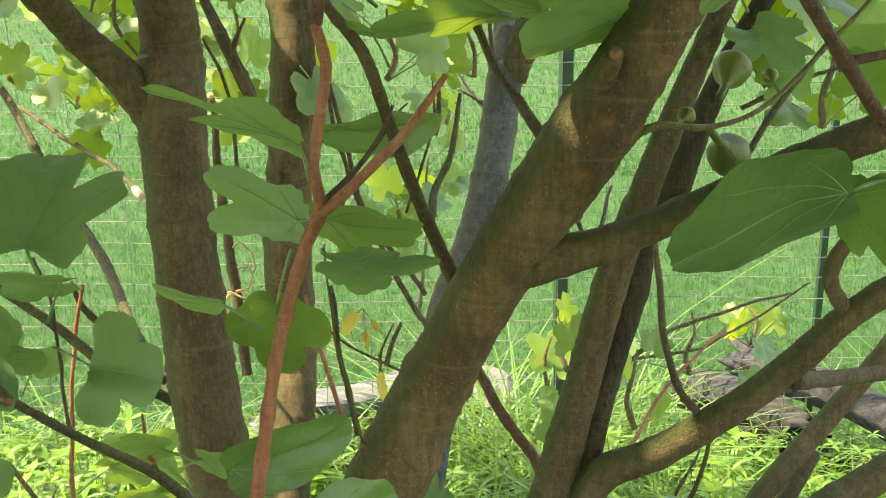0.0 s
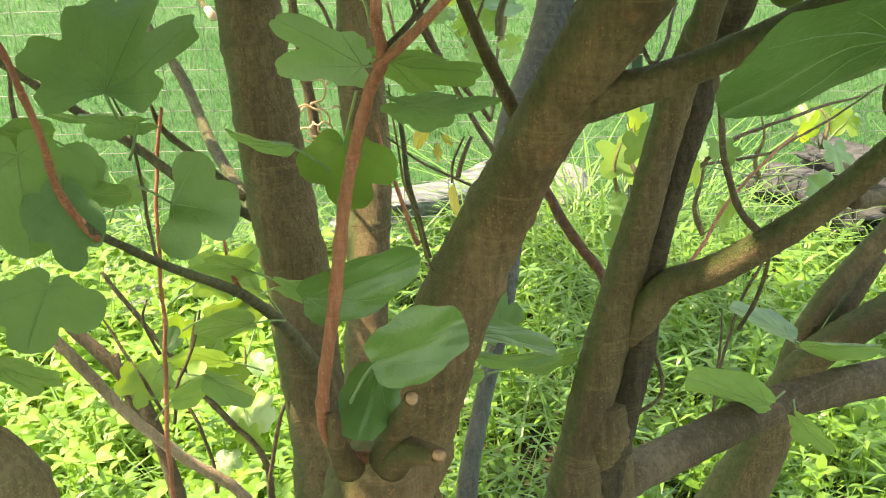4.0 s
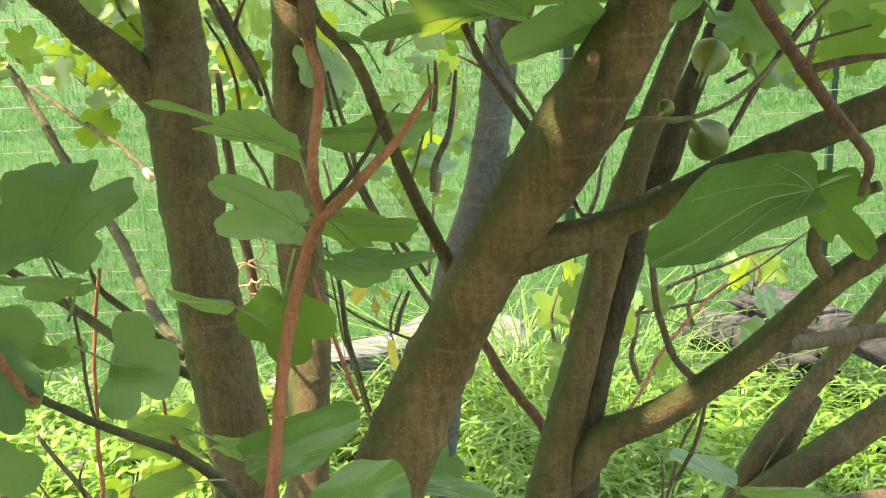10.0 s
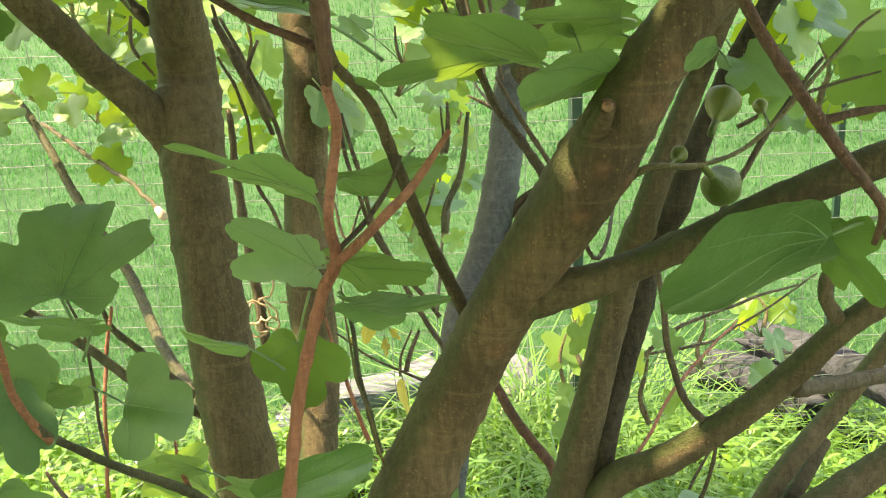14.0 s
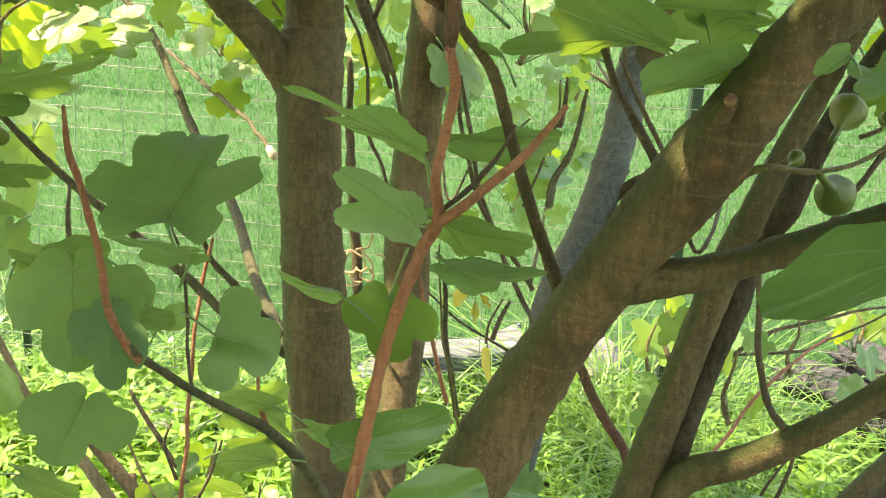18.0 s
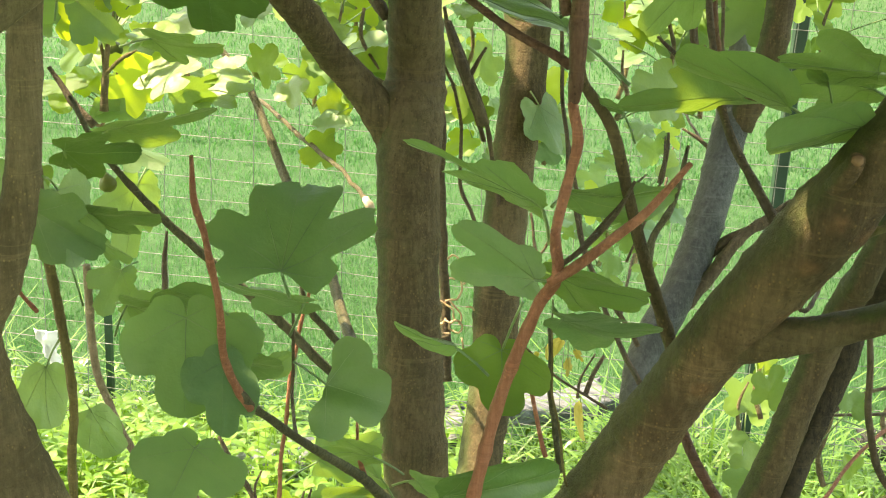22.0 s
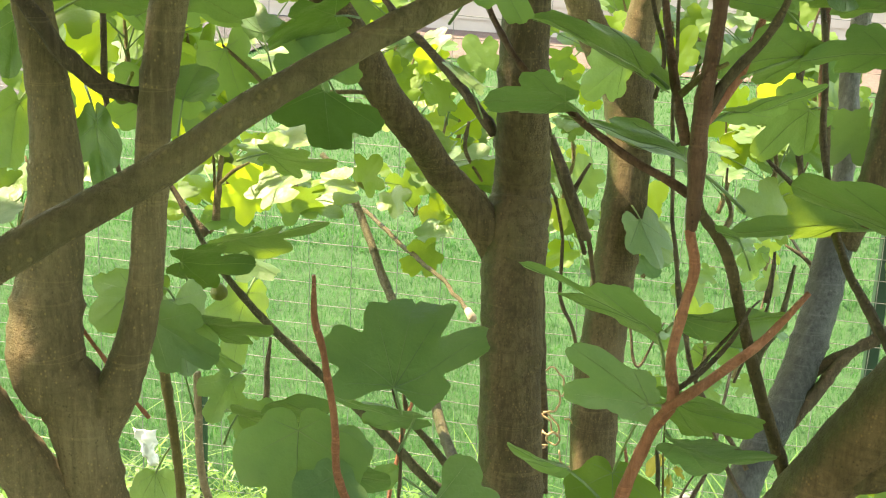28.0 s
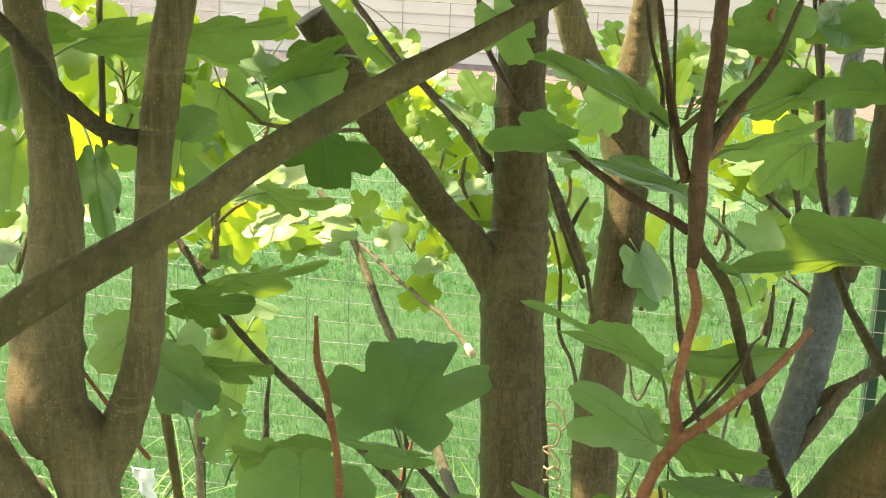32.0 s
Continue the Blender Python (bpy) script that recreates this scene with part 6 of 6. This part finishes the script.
fruit((0.206, 0.989, 1.374), 0.0140, (0.192, 0.961, 1.359))
fruit((0.198, 0.947, 1.325), 0.0152, (0.177, 0.915, 1.352))
fruit((0.160, 0.908, 1.362), 0.0062, (0.149, 0.886, 1.360))
fruit((0.241, 1.016, 1.363), 0.0060, (0.242, 0.981, 1.355))
fruit((-0.601, 1.127, 1.433), 0.0087, (-0.573, 1.088, 1.461))
fruit((-0.660, 2.141, 1.125), 0.0113, (-0.649, 2.138, 1.108))
fruit((-0.663, 2.178, 1.101), 0.0132, (-0.651, 2.171, 1.080))
fruit((-0.596, 1.350, 1.173), 0.0099, (-0.604, 1.356, 1.190))
fruit((-0.765, 1.803, 1.210), 0.0114, (-0.782, 1.814, 1.189))
fruit((0.114, 1.970, 1.187), 0.0132, (0.109, 1.961, 1.164))
fruit((-0.360, 1.025, 1.024), 0.0069, (-0.357, 0.992, 1.067))

vine = new("dry_vine")
tagged(vine, "dry curled orange vine tendril caught on a thin stem", "vine")
curl = random.Random(3)
start = Vector((-0.275, 1.871, 0.841))
vine.location = start
for k in range(9):
    pts, p = [], Vector((curl.uniform(-0.02, 0.02), curl.uniform(-0.01, 0.01), curl.uniform(-0.06, 0.06)))
    h = curl.uniform(0, 6.3)
    for j in range(9):
        pts.append((*p, 0.0016))
        h += curl.uniform(-0.9, 1.3)
        p = p + Vector((math.cos(h) * 0.008, curl.uniform(-0.004, 0.004), math.sin(h) * 0.009))
    v, f = tube(spline(pts, 0.004), 6)
    raw("tendril", v, f, tendril_mat, vine)

verts, faces = [], []
for j in range(11):
    for i in range(7):
        u, w = i / 6 - 0.5, j / 10
        verts.append((u * 0.05 * (1 - 0.5 * w) + 0.02 * w + 0.01 * noise.noise((u * 4, w * 5, 1)), 0.018 * noise.noise((u * 5, w * 6, 7)), -0.075 * w + 0.012 * noise.noise((u * 6, w * 3, 4))))
faces = [(j * 7 + i, j * 7 + i + 1, j * 7 + i + 8, j * 7 + i + 7) for j in range(10) for i in range(6)]
rag = tagged(raw("plastic_tag", verts, faces, white_mat), "crumpled white plastic strip tied to the fence wire", "tag")
rag.location = (-1.132, 2.306, 0.515)
rag.modifiers.new("thick", "SOLIDIFY").thickness = 0.0012
